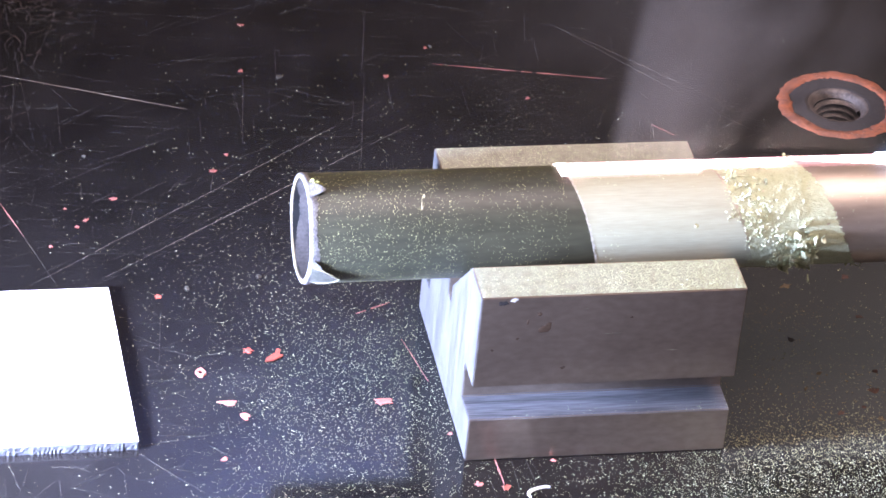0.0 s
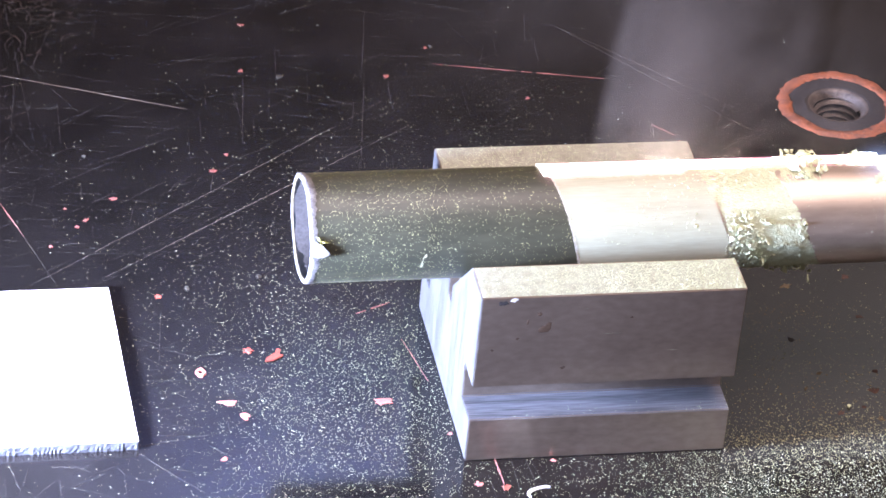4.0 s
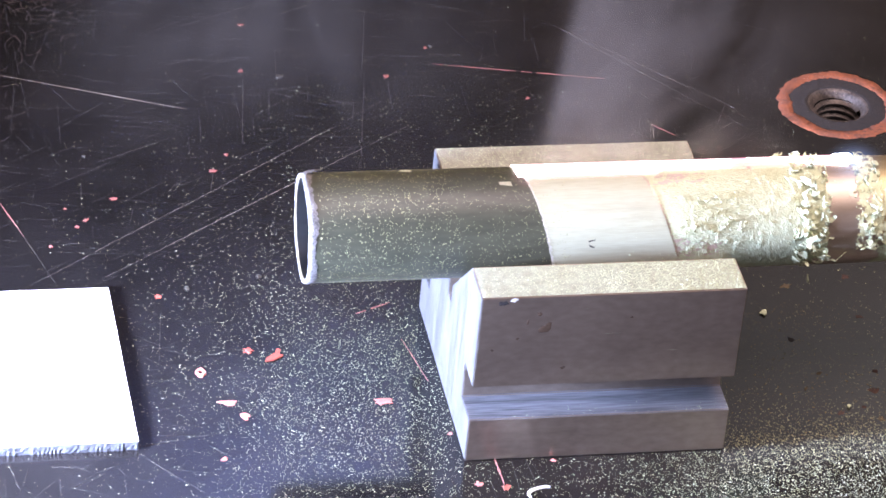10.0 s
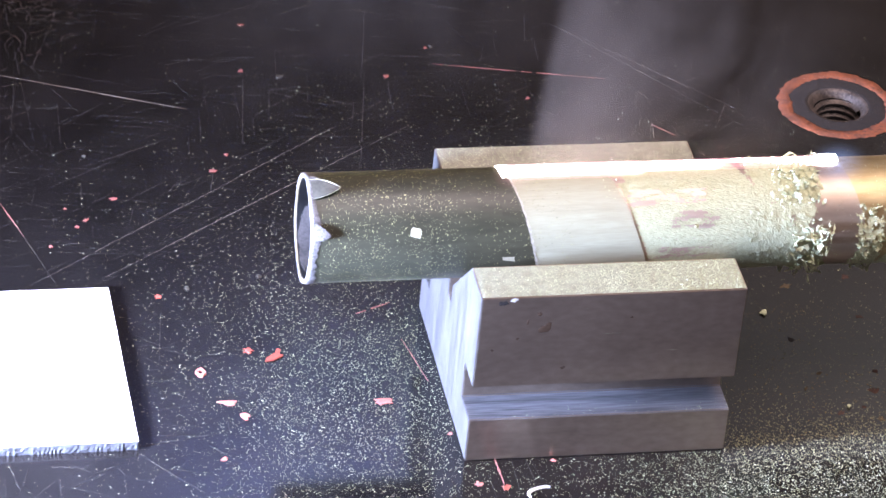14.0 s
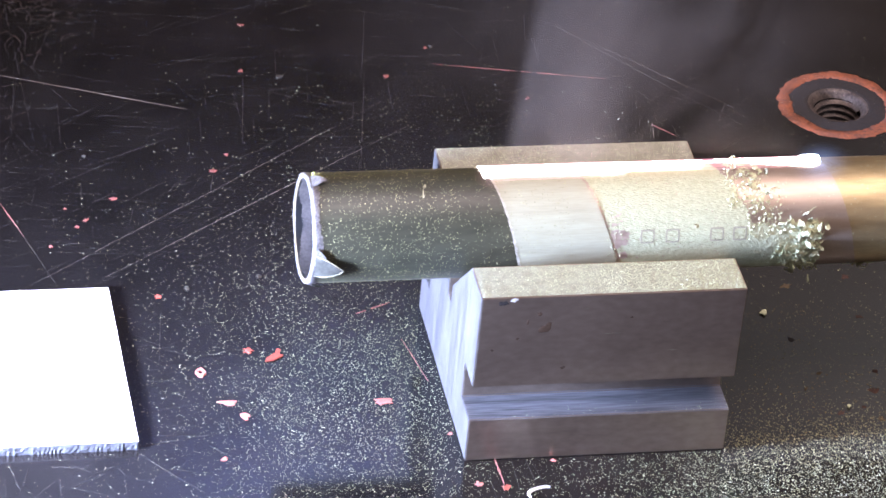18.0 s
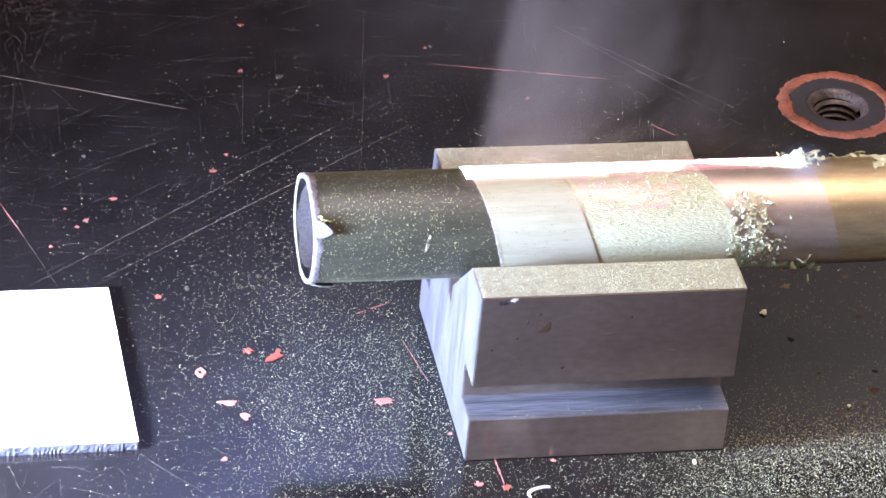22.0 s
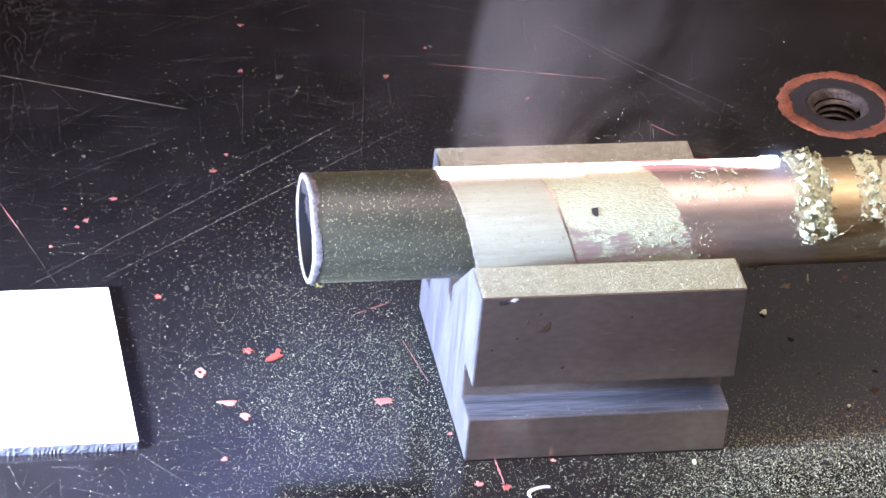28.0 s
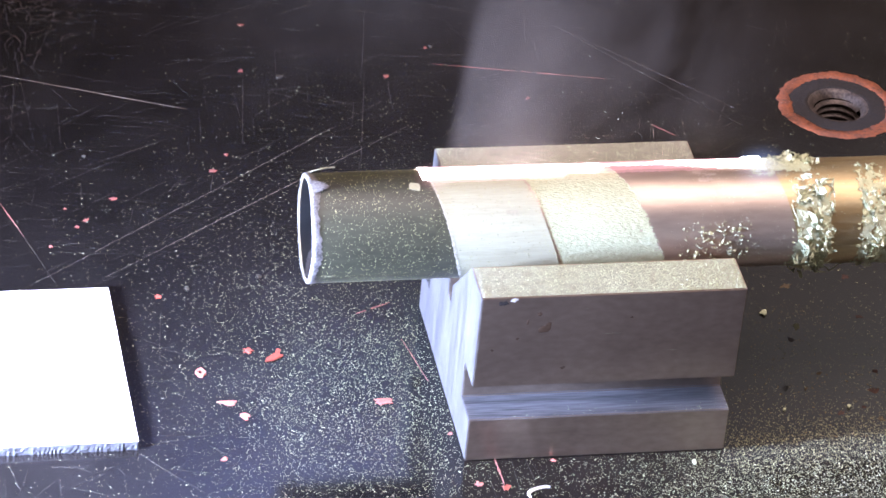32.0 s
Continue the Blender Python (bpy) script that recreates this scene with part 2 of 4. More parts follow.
def table_top():
    xs = sorted({-500.0, 600.0} | {hx + s for hx, _ in HOLES for s in (-HALF, HALF)})
    ys = sorted({-350.0, 450.0} | {hy + s for _, hy in HOLES for s in (-HALF, HALF)})
    bm = bmesh.new()
    for x0, x1 in zip(xs, xs[1:]):
        for y0, y1 in zip(ys, ys[1:]):
            cx, cy = (x0 + x1) / 2, (y0 + y1) / 2
            if any(abs(cx - hx) < HALF and abs(cy - hy) < HALF for hx, hy in HOLES):
                continue
            bm.faces.new([bm.verts.new(v) for v in ((x0, y0, 0), (x1, y0, 0), (x1, y1, 0), (x0, y1, 0))])
    n = 64
    for hx, hy in HOLES:
        inner, outer = [], []
        for i in range(n):
            a = 2 * math.pi * (i + 0.5) / n
            c, s = math.cos(a), math.sin(a)
            k = HALF / max(abs(c), abs(s))
            inner.append(bm.verts.new((hx + BORE * c, hy + BORE * s, 0)))
            outer.append(bm.verts.new((hx + k * c, hy + k * s, 0)))
        for i in range(n):
            j = (i + 1) % n
            bm.faces.new((inner[i], outer[i], outer[j], inner[j]))
        for sx in (-1, 1):
            for sy in (-1, 1):
                i = min(range(n), key=lambda q: (outer[q].co.x - hx - sx * HALF) ** 2 + (outer[q].co.y - hy - sy * HALF) ** 2)
                near = sorted(range(n), key=lambda q: (outer[q].co.x - hx - sx * HALF) ** 2 + (outer[q].co.y - hy - sy * HALF) ** 2)[:2]
                c = bm.verts.new((hx + sx * HALF, hy + sy * HALF, 0))
                bm.faces.new((outer[near[0]], c, outer[near[1]]))
    x0, x1, y0, y1, d = -500.0, 600.0, -350.0, 450.0, -25.0
    for q in (((x0, y0), (x1, y0)), ((x1, y0), (x1, y1)), ((x1, y1), (x0, y1)), ((x0, y1), (x0, y0))):
        (a, b), (c, e) = q
        bm.faces.new([bm.verts.new(v) for v in ((a, b, d), (c, e, d), (c, e, 0), (a, b, 0))])
    bm.faces.new([bm.verts.new(v) for v in ((x0, y0, d), (x0, y1, d), (x1, y1, d), (x1, y0, d))])
    bmesh.ops.recalc_face_normals(bm, faces=bm.faces)
    for f in bm.faces:
        if all(abs(v.co.z) < 1e-6 for v in f.verts) and f.normal.z < 0:
            f.normal_flip()
    return bm


part("table_top", table_top(), M_TABLE, table)
for lx in (-460, 560):
    for ly in (-310, 410):
        part("table_leg", box_bm(lx - 25, ly - 25, -900, lx + 25, ly + 25, -25, 3), M_STEEL, table)


def lathe(profile, hx, hy, n=72, wobble=0.0, seed=0):
    rnd = random.Random(seed)
    bm = bmesh.new()
    rings = []
    for r, z in profile:
        ring = []
        for i in range(n):
            a = 2 * math.pi * i / n
            q = Vector((3 * math.cos(a), 3 * math.sin(a), seed * 2.7 + r * 0.4))
            k = r + wobble * (rnd.uniform(-0.5, 0.5) + 1.6 * noise.noise(q) + 1.1 * noise.noise(q * 3.3))
            ring.append(bm.verts.new((hx + k * math.cos(a), hy + k * math.sin(a), z + (wobble * 0.12 * rnd.random() if z > 0.06 else 0.0))))
        rings.append(ring)
    for a, b in zip(rings, rings[1:]):
        for i in range(n):
            j = (i + 1) % n
            bm.faces.new((a[i], a[j], b[j], b[i]))
    return bm


def thread_bm(hx, hy):
    """The threaded wall of a hole: a ridge that winds down."""
    bm = bmesh.new()
    n, pitch, turns, r = 48, 1.75, 8, 5.5
    prev = None
    for k in range(n * turns + 1):
        a, z = 2 * math.pi * k / n, -1.6 - pitch * k / n
        ring = [bm.verts.new((hx + rr * math.cos(a), hy + rr * math.sin(a), z + dz)) for rr, dz in ((r, 0), (r - 0.75, -pitch * 0.4), (r - 0.75, -pitch * 0.55), (r, -pitch))]
        if prev:
            for i in range(3):
                bm.faces.new((prev[i], ring[i], ring[i + 1], prev[i + 1]))
        prev = ring
    bottom = [bm.verts.new((hx + r * math.cos(2 * math.pi * i / n), hy + r * math.sin(2 * math.pi * i / n), -15.4)) for i in range(n)]
    bm.faces.new(bottom)
    return bm


for k, (hx, hy) in enumerate(HOLES):
    bore = part("threaded_hole", thread_bm(hx, hy), M_THREAD, table, "worn threaded hole in the table")
    part("chamfer", lathe(((7.15, 0.02), (6.9, 0.05), (6.3, -0.5), (5.5, -1.7)), hx, hy, wobble=0.06, seed=k), M_THREAD, bore, "worn bare chamfer", True)
    part("grime_ring", lathe(((7.1, 0.0), (7.3, 0.12), (8.0, 0.16), (9.0, 0.08), (10.1, 0.15), (11.3, 0.05), (11.6, 0.0)), hx, hy, n=120, wobble=0.16, seed=k + 5), M_GRIME, bore, "black grimy ring", True)
    part("red_ring", lathe(((11.2, 0.0), (11.35, 0.14), (12.6, 0.16), (13.9, 0.12), (14.2, 0.0)), hx, hy, n=200, wobble=0.42, seed=k + 9), M_RING, bore, "chipped red painted ring", True)

# ---- V-block ----
L, W, H = 54.0, 53.33, 40.39
YC, ZC, R = W / 2, 40.0, 10.86


def v_block_bm():
    half = W / 2 - 10.6
    zb = H - half + 1.3
    prof = [(0, 0), (0, 10.38), (8, 10.38), (8, 18.52), (0, 18.52), (0, H), (10.6, H), (YC - 1.3, zb), (YC - 1.3, zb - 4), (YC + 1.3, zb - 4),
            (YC + 1.3, zb), (W - 10.6, H), (W, H), (W, 18.52), (W - 8, 18.52), (W - 8, 10.38), (W, 10.38), (W, 0)]
    bm = bmesh.new()
    a = [bm.verts.new((0, y, z)) for y, z in prof]
    b = [bm.verts.new((L, y, z)) for y, z in prof]
    bm.faces.new(a)
    bm.faces.new(b[::-1])
    n = len(prof)
    for i in range(n):
        j = (i + 1) % n
        bm.faces.new((a[i], b[i], b[j], a[j]))
    bmesh.ops.recalc_face_normals(bm, faces=bm.faces)
    bmesh.ops.bevel(bm, geom=bm.edges[:], offset=0.22, segments=2, affect="EDGES", clamp_overlap=True)
    return bm


v_block = tagged(link_mesh("v_block", v_block_bm(), M_STEEL), "ground grey steel V-block with side grooves, dusty on top", "v-block")
v_block.data.materials.append(M_LAMP_SIDE)
v_block.data.materials.append(M_LIT_LEDGE)
for face in v_block.data.polygons:
    if face.normal.x < -0.8:
        face.material_index = 1
    elif face.normal.z > 0.8 and abs(face.center.z - 10.38 * MM) < 0.0003:
        face.material_index = 2


def facing(x, z, size, longish, seed, turn=0.0):
    """A flat blemish on the block's front face."""
    bm = chip_bm(size, 0.012, seed, longish, 11)
    bmesh.ops.transform(bm, matrix=Matrix.Translation((x, 0, z)) @ Matrix.Rotation(radians(90), 4, "X") @ Matrix.Rotation(radians(turn), 4, "Z"), verts=bm.verts)
    return bm


def chip_bm(size, thick, seed, longish=1.0, points=9):
    rnd = random.Random(seed)
    bm = bmesh.new()
    lo, hi = [], []
    for i in range(points):
        a = 2 * math.pi * i / points + rnd.uniform(-0.2, 0.2)
        r = size * rnd.uniform(0.42, 1.2)
        x, y = r * longish * math.cos(a), r * math.sin(a)
        lo.append(bm.verts.new((x, y, 0)))
        hi.append(bm.verts.new((x * 0.92, y * 0.92, thick * rnd.uniform(0.7, 1.5))))
    mid = bm.verts.new((0, 0, thick * 1.4))
    for i in range(points):
        j = (i + 1) % points
        bm.faces.new((lo[i], lo[j], hi[j], hi[i]))
        bm.faces.new((hi[i], hi[j], mid))
    bm.faces.new(lo[::-1])
    return bm


for k, (x, z, sz, lg, tn) in enumerate(((13.5, 32.7, 1.3, 1.3, 10), (12.0, 36.0, 0.6, 1.0, 0), (8.0, 30.2, 0.4, 1.2, 0), (3.2, 27.5, 0.4, 1.0, 0), (18.0, 22.6, 0.4, 1.5, 20),
                                        (31.0, 34.5, 0.35, 1.0, 0), (9.8, 34.0, 0.7, 0.5, 0))):
    part("stain", facing(x, z, sz, lg, 600 + k, tn), M_STAIN, v_block, "brown stain on the steel")
part("nick", facing(4.8, 39.0, 1.05, 1.1, 620), M_DARK, v_block, "dark nick in the front edge")
part("burr", facing(6.6, 39.7, 0.5, 1.9, 621, 20), M_WHITE, v_block, "bright burr beside the nick")
for k, (x, z, lg) in enumerate(((27.0, 30.7, 18.0), (40, 26.0, 9.0), (21.5, 37.0, 5.0))):
    part("scratch", facing(x, z, 0.06, lg * 2.2, 640 + k), M_FADED, v_block, "bright scratch on the steel")
for k in range(16):
    fx = 54 * ((k * 0.618 + 0.13) % 1.0)
    part("fleck", facing(fx, 20 + 19 * ((k * 0.381 + 0.4) % 1.0) if k % 4 else 2 + 7 * ((k * 0.27) % 1.0), 0.14, 0.8, 660 + k), M_DUST, v_block)

# ---- white plate ----
plate = empty("ceramic_plate", (0, 0, 0), "white ceramic plate with a rough broken edge on the table", "plate")


def plate_edge():
    """The broken front edge of the plate, below and above."""
    n, rnd = 150, random.Random(4)
    lo, hi = [], []
    for i in range(n + 1):
        x = -125 + (125 - 65.1) * i / n
        lo.append((x, 8.3 + rnd.uniform(-0.12, 0.12), 0.0))
        hi.append((x, 8.6 + rnd.uniform(-0.05, 0.05), 2.0))
    return lo, hi


def build_plate():
    lo, hi = plate_edge()
    bm = bmesh.new()
    top = [bm.verts.new(v) for v in hi] + [bm.verts.new((-65.4, 61.5, 2.0)), bm.verts.new((-125, 61.5, 2.0))]
    low = [bm.verts.new((x, y + 0.6, 0)) for x, y, _ in lo] + [bm.verts.new((-65.4, 61.5, 0.0)), bm.verts.new((-125, 61.5, 0.0))]
    bm.faces.new(top)
    bm.faces.new(low[::-1])
    m = len(hi)
    for i in range(m - 1, len(top)):
        j = (i + 1) % len(top)
        bm.faces.new((low[i], low[j], top[j], top[i]))
    part("plate_body", bm, M_PLATE, plate)
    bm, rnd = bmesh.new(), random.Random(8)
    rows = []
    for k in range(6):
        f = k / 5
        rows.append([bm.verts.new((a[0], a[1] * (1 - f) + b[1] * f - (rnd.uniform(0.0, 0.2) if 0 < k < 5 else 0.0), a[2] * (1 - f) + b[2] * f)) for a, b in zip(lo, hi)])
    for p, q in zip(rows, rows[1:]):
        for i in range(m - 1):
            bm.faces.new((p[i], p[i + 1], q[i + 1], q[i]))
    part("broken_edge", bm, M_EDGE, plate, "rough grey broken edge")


build_plate()

# ---- pipe ----
X_END, X_FAR = -31.9, 150.0
pipe = empty("metal_pipe", (0, YC, ZC), "dark-coated metal pipe, half stripped, resting in the V-block", "pipe")


def tube_bm(x0, x1, r_out, r_in, n=128, right=None, left=None, steps=2, lump=0.0, seed=0, taper=0.0):
    """A tube along x with walls; right and left may be functions of the angle that move its ends."""
    rnd = random.Random(seed)
    bm = bmesh.new()
    rings = []
    for k in range(steps + 1):
        f = k / steps
        ring = []
        for i in range(n):
            a = 360 * i / n
            xa, xb = (left(a) if left else x0), (right(a) if right else x1)
            ring.append(bm.verts.new(around(xa * (1 - f) + xb * f, r_out - (taper if k == steps else 0.0) + (rnd.uniform(-lump, lump) if lump else 0.0), a)))
        rings.append(ring)
    for p, q in zip(rings, rings[1:]):
        for i in range(n):
            j = (i + 1) % n
            bm.faces.new((p[i], p[j], q[j], q[i]))
    # ends and inside; the rims stay crisp
    ends = []
    for k in (0, steps):
        xs = [((left(360 * i / n) if left else x0) if k == 0 else (right(360 * i / n) if right else x1)) for i in range(n)]
        inn = [bm.verts.new(around(xs[i], r_in, 360 * i / n)) for i in range(n)]
        ends.append(inn)
        for i in range(n):
            j = (i + 1) % n
            f = (rings[k][i], inn[i], inn[j], rings[k][j])
            bm.faces.new(f if k == 0 else f[::-1])
    for i in range(n):
        j = (i + 1) % n
        bm.faces.new((ends[0][i], ends[1][i], ends[1][j], ends[0][j]))
        for ring in (rings[0], rings[-1], *ends):
            bm.edges.get((ring[i], ring[j])).smooth = False
    return bm


LINE = -34.0


def skew(a):
    """The cut end is not quite square: how far it stands off at an angle."""
    return 0.28 * math.cos(radians(a - 50))


def helix(x, slope, rag=0.0, seed=1):
    """An edge that winds back from the laser line: x at the line, further right the longer ago the line passed."""
    rnd = random.Random(seed)
    table_of = [rnd.uniform(-rag, rag) for _ in range(361)]
    return lambda a: x + slope * ((a - LINE) % 360 - 24) + table_of[int(a)]


wall = part("pipe_wall", tube_bm(X_END, X_FAR, R, 10.2, steps=3, left=lambda a: X_END + skew(a)), M_BRASS, pipe, "olive brown bare metal", True)
part("pipe_inside", tube_bm(X_END + 0.2, X_FAR - 1, 10.19, 10.15, left=lambda a: X_END + 0.2 + skew(a)), M_BORE, wall, "black scorched inside of the pipe", True)
SCORCH = ((0, 2.5), (40, 4.0), (90, 4.0), (130, 2.0), (160, 0.5), (205, 0.5), (235, 2.0), (270, 2.0), (295, 0.6), (335, 0.7), (360, 2.5))


def liner_edge(a):
    q = Vector((4 * math.cos(radians(a)), 4 * math.sin(radians(a)), 1.3))
    return X_END + skew(a) + max(0.35, float(np.interp(a % 360, *zip(*SCORCH))) * 0.75 + 0.55 * noise.noise(q) + 0.4 * noise.noise(q * 4.1))


part("liner", tube_bm(X_END, X_FAR - 2, 10.14, 10.06, n=240, left=liner_edge), M_LINER, wall, "pale grey scorched liner with a ragged edge", True)


def rim_bm():
    bm = bmesh.new()
    n, rnd = 120, random.Random(3)
    rag = [0.25 * math.sin(5 * i * 2 * math.pi / n) + rnd.uniform(-0.22, 0.22) for i in range(n)]
    rows = []
    for dx, r, w in ((1.5, 11.1, 1.6), (0.5, 11.22, 0.6), (-0.15, 11.05, 0.25), (-0.2, 10.45, 0.25), (0.25, 10.2, 0.3)):
        rows.append([bm.verts.new(around(X_END + skew(360 * i / n) + dx + rag[i] * w * 0.8, r + rnd.uniform(-0.06, 0.06), 360 * i / n)) for i in range(n)])
    for p, q in zip(rows, rows[1:]):
        for i in range(n):
            j = (i + 1) % n
            bm.faces.new((p[i], p[j], q[j], q[i]))
    bmesh.ops.recalc_face_normals(bm, faces=bm.faces)
    return bm


part("rim", rim_bm(), M_RIM, wall, "ragged white rim", True)


def flap_bm(a0, width, length, lift):
    """A torn tongue of the rim, bent back over the pipe."""
    bm = bmesh.new()
    rows = []
    for k in range(6):
        f = k / 5
        w = width * (1 - f ** 1.7) + 0.6
        x = X_END + skew(a0) + 0.6 + length * f
        r = 11.15 + lift * math.sin(math.pi * 0.55 * f)
        rows.append([[bm.verts.new(around(x, r + d, a0 + s * w + f * 4)) for s in (-1, -0.3, 0.4, 1)] for d in (0.0, 0.18)])
    for d in (0, 1):
        for p, q in zip(rows, rows[1:]):
            for i in range(3):
                bm.faces.new((p[d][i], p[d][i + 1], q[d][i + 1], q[d][i]))
    bmesh.ops.recalc_face_normals(bm, faces=bm.faces)
    return bm


def flap_border_bm(a0, width, length, lift):
    """The bright torn edge of a flap, as a thin cord."""
    pts = []
    for side in (-1, 1):
        run = []
        for k in range(9):
            f = k / 8
            w = width * (1 - f ** 1.7) + 0.6
            run.append(around(X_END + skew(a0) + 0.6 + length * f, 11.3 + lift * math.sin(math.pi * 0.55 * f), a0 + side * w + f * 4))
        pts += run if side < 0 else run[::-1][1:]
    bm, rnd, rows = bmesh.new(), random.Random(9), []
    for p in pts:
        g = rnd.uniform(0.1, 0.2)
        rows.append([bm.verts.new((p[0] + g * dx, p[1] + g * dy, p[2] + g * dz)) for dx, dy, dz in ((1, 0, 0), (0, 0.7, 0.7), (-1, 0, 0), (0, -0.7, -0.7))])
    for p, q in zip(rows, rows[1:]):
        for i in range(4):
            j = (i + 1) % 4
            bm.faces.new((p[i], p[j], q[j], q[i]))
    bmesh.ops.recalc_face_normals(bm, faces=bm.faces)
    return bm


tent = (112.0, 13.0, 5.6, 0.7)
part("rim_flap", flap_bm(*tent), M_TENT, wall, "thin olive flap torn from the rim", True)
part("flap_border", flap_border_bm(*tent), M_FADED, wall, "pale yellow-green edge of the torn flap", True)
for a0, width, length, lift in ((12.0, 8.0, 3.0, 0.7), (161.0, 8.0, 3.2, 0.5), (96.0, 5.0, 1.9, 0.3)):
    part("rim_flap", flap_bm(a0, width, length, lift), M_RIM, wall, "torn white flap of the rim", True)

def shred_bm(x, a, length, turn, rise, seed):
    """A torn ribbon of coating: it starts on the pipe and curls away from it."""
    rnd = random.Random(seed)
    bm = bmesh.new()
    rows, n = [], 9
    px, pa = x, a
    for i in range(n + 1):
        f = i / n
        w = 0.27 * (1 - 0.6 * f) * rnd.uniform(0.3, 1.9)
        r = 10.93 + rise * math.sin(math.pi * min(1, f * 1.1)) * rnd.uniform(0.7, 1.2)
        px += length / n * math.cos(radians(turn)) + rnd.uniform(-0.2, 0.2)
        pa += (length / n * math.sin(radians(turn)) + rnd.uniform(-0.2, 0.2)) * 5.2
        rows.append([bm.verts.new(around(px + d * w * math.sin(radians(turn)), r + e, pa + d * w * 5.2 * math.cos(radians(turn)))) for d, e in ((-1, rnd.uniform(-0.1, 0.1)), (0.2, 0.13), (1, rnd.uniform(-0.1, 0.1)), (0, -0.06))])
    for p, q in zip(rows, rows[1:]):
        for i in range(4):
            j = (i + 1) % 4
            bm.faces.new((p[i], p[j], q[j], q[i]))
    bm.faces.new(rows[0]), bm.faces.new(rows[-1][::-1])
    bmesh.ops.recalc_face_normals(bm, faces=bm.faces)
    return bm


for k, (x, a, ln, tn) in enumerate(((X_END + 1.4, 3, 1.4, 20), (X_END + 1.2, -2, 1.8, 40), (X_END + 1.6, 6, 1.0, -20))):
    part("tuft", shred_bm(x, a, ln, tn, 0.9, 70 + k), M_TUFT, wall, "olive yellow tuft behind the rim")

# coating and the bands that the laser leaves: sleeves whose helical edges creep along the pipe
part("coating_end", tube_bm(X_END + 0.9, -7.6, 11.045, R, left=lambda a: X_END + 0.9 + skew(a)), M_COAT, wall, "dark green-grey coating", True)
coat_b = part("coating", tube_bm(-8.2, 7.0, 11.033, R), M_COAT, pipe, "dark green-grey coating", True)
coat_a = part("coating", tube_bm(6.0, 0, 11.022, R, n=360, right=helix(20.9, 0.05, 0.06), steps=3), M_COAT, pipe, "dark green-grey coating", True)
frayed = part("frayed_edge", tube_bm(0, 0, 11.035, R, n=360, left=helix(20.75, 0.05, 0.1, 31), right=helix(21.2, 0.05, 0.2, 32), steps=2, lump=0.04), M_FRAYED, pipe, "pale frayed edge of the coating", True)
fresh = part("stripped_band", tube_bm(18.0, 0, 10.995, R, n=360, right=helix(51.0, 0.07, 0.15, 2), steps=12), M_FRESH, pipe, "pale grey freshly stripped band", True)
seam = part("seam", tube_bm(0, 0, 10.935, R, n=360, left=helix(50.7, 0.07), right=helix(51.45, 0.07, 0.42, 22), steps=2), M_DULL, pipe, "ragged brown seam between the bands", True)
green = part("dust_band", tube_bm(40.0, 0, 10.90, R, n=360, right=helix(72.0, 0.085, 0.45, 3), steps=90, lump=0.03), M_GREEN, pipe, "pale green dusty band")
dull = part("bare_band", tube_bm(50.0, 0, 10.875, R, n=360, right=helix(90.0, 0.05, 0.05, 4), steps=4), M_DULL, pipe, "dull brown bare metal band", True)

bare_cover = part("bare_band", tube_bm(0, 0, 10.945, R, n=360, left=helix(72.05, 0.085, 0.45, 3), right=helix(90.5, 0.05, 0.05, 4), steps=6, taper=0.075), M_DULL, pipe, "dull brown bare metal beside the dusty band", True)

# marks on the pipe
def patch_bm(x, a, dx, da, r0, r1, turn=0.0, seed=0):
    rnd = random.Random(seed)
    bm = bmesh.new()
    pts = [(-1, -0.8), (-0.2, -1.0), (0.9, -0.9), (1.0, 0.2), (0.7, 1.0), (-0.4, 0.85), (-1.0, 0.5)]
    lo, hi = [], []
    for u, v in pts:
        u, v = u + rnd.uniform(-0.2, 0.2), v + rnd.uniform(-0.2, 0.2)
        px, pa = x + dx * u + turn * v, a + da * v
        lo.append(bm.verts.new(around(px, r0, pa)))
        hi.append(bm.verts.new(around(px, r1, pa)))
    bm.faces.new(hi)
    n = len(pts)
    for i in range(n):
        j = (i + 1) % n
        bm.faces.new((lo[i], lo[j], hi[j], hi[i]))
    bmesh.ops.recalc_face_normals(bm, faces=bm.faces)
    return bm


part("chip_mark", patch_bm(-8.9, 32.4, 0.28, 9.5, 11.0, 11.1, -0.45, 1), M_FADED, wall, "pale streak chipped in the coating")
part("chip_mark", patch_bm(-11.1, 165.7, 1.1, 5.5, 11.0, 11.12, 0.1, 2), M_FADED, wall, "pale square chip in the coating")
part("chip_mark", patch_bm(8.2, 199.5, 1.3, 3.5, 10.98, 11.05, 0.2, 5), M_STAMP, wall, "faint pale smear on the coating")


def hollow_bar(x, a, dx, da, r0, r1, line):
    """An illegible stamped sign: a bar with an empty middle."""
    bm = bmesh.new()
    rings = []
    for k, r in ((1.0, r0), (1.0, r1), (0.0, r1), (0.0, r0)):
        rings.append([bm.verts.new(around(x + sx * (dx - line * (1 - k)) * w, r, a + sa * (da - line * 5.2 * (1 - k)) * w))
                      for sx, sa, w in ((-1, -1, 0.93), (0, -1, 1), (1, -1, 0.93), (1, 0, 1), (1, 1, 0.93), (0, 1, 1), (-1, 1, 0.93), (-1, 0, 1))])
    for p, q in zip(rings, rings[1:]):
        for i in range(8):
            j = (i + 1) % 8
            bm.faces.new((p[i], p[j], q[j], q[i]))
    bmesh.ops.recalc_face_normals(bm, faces=bm.faces)
    return bm


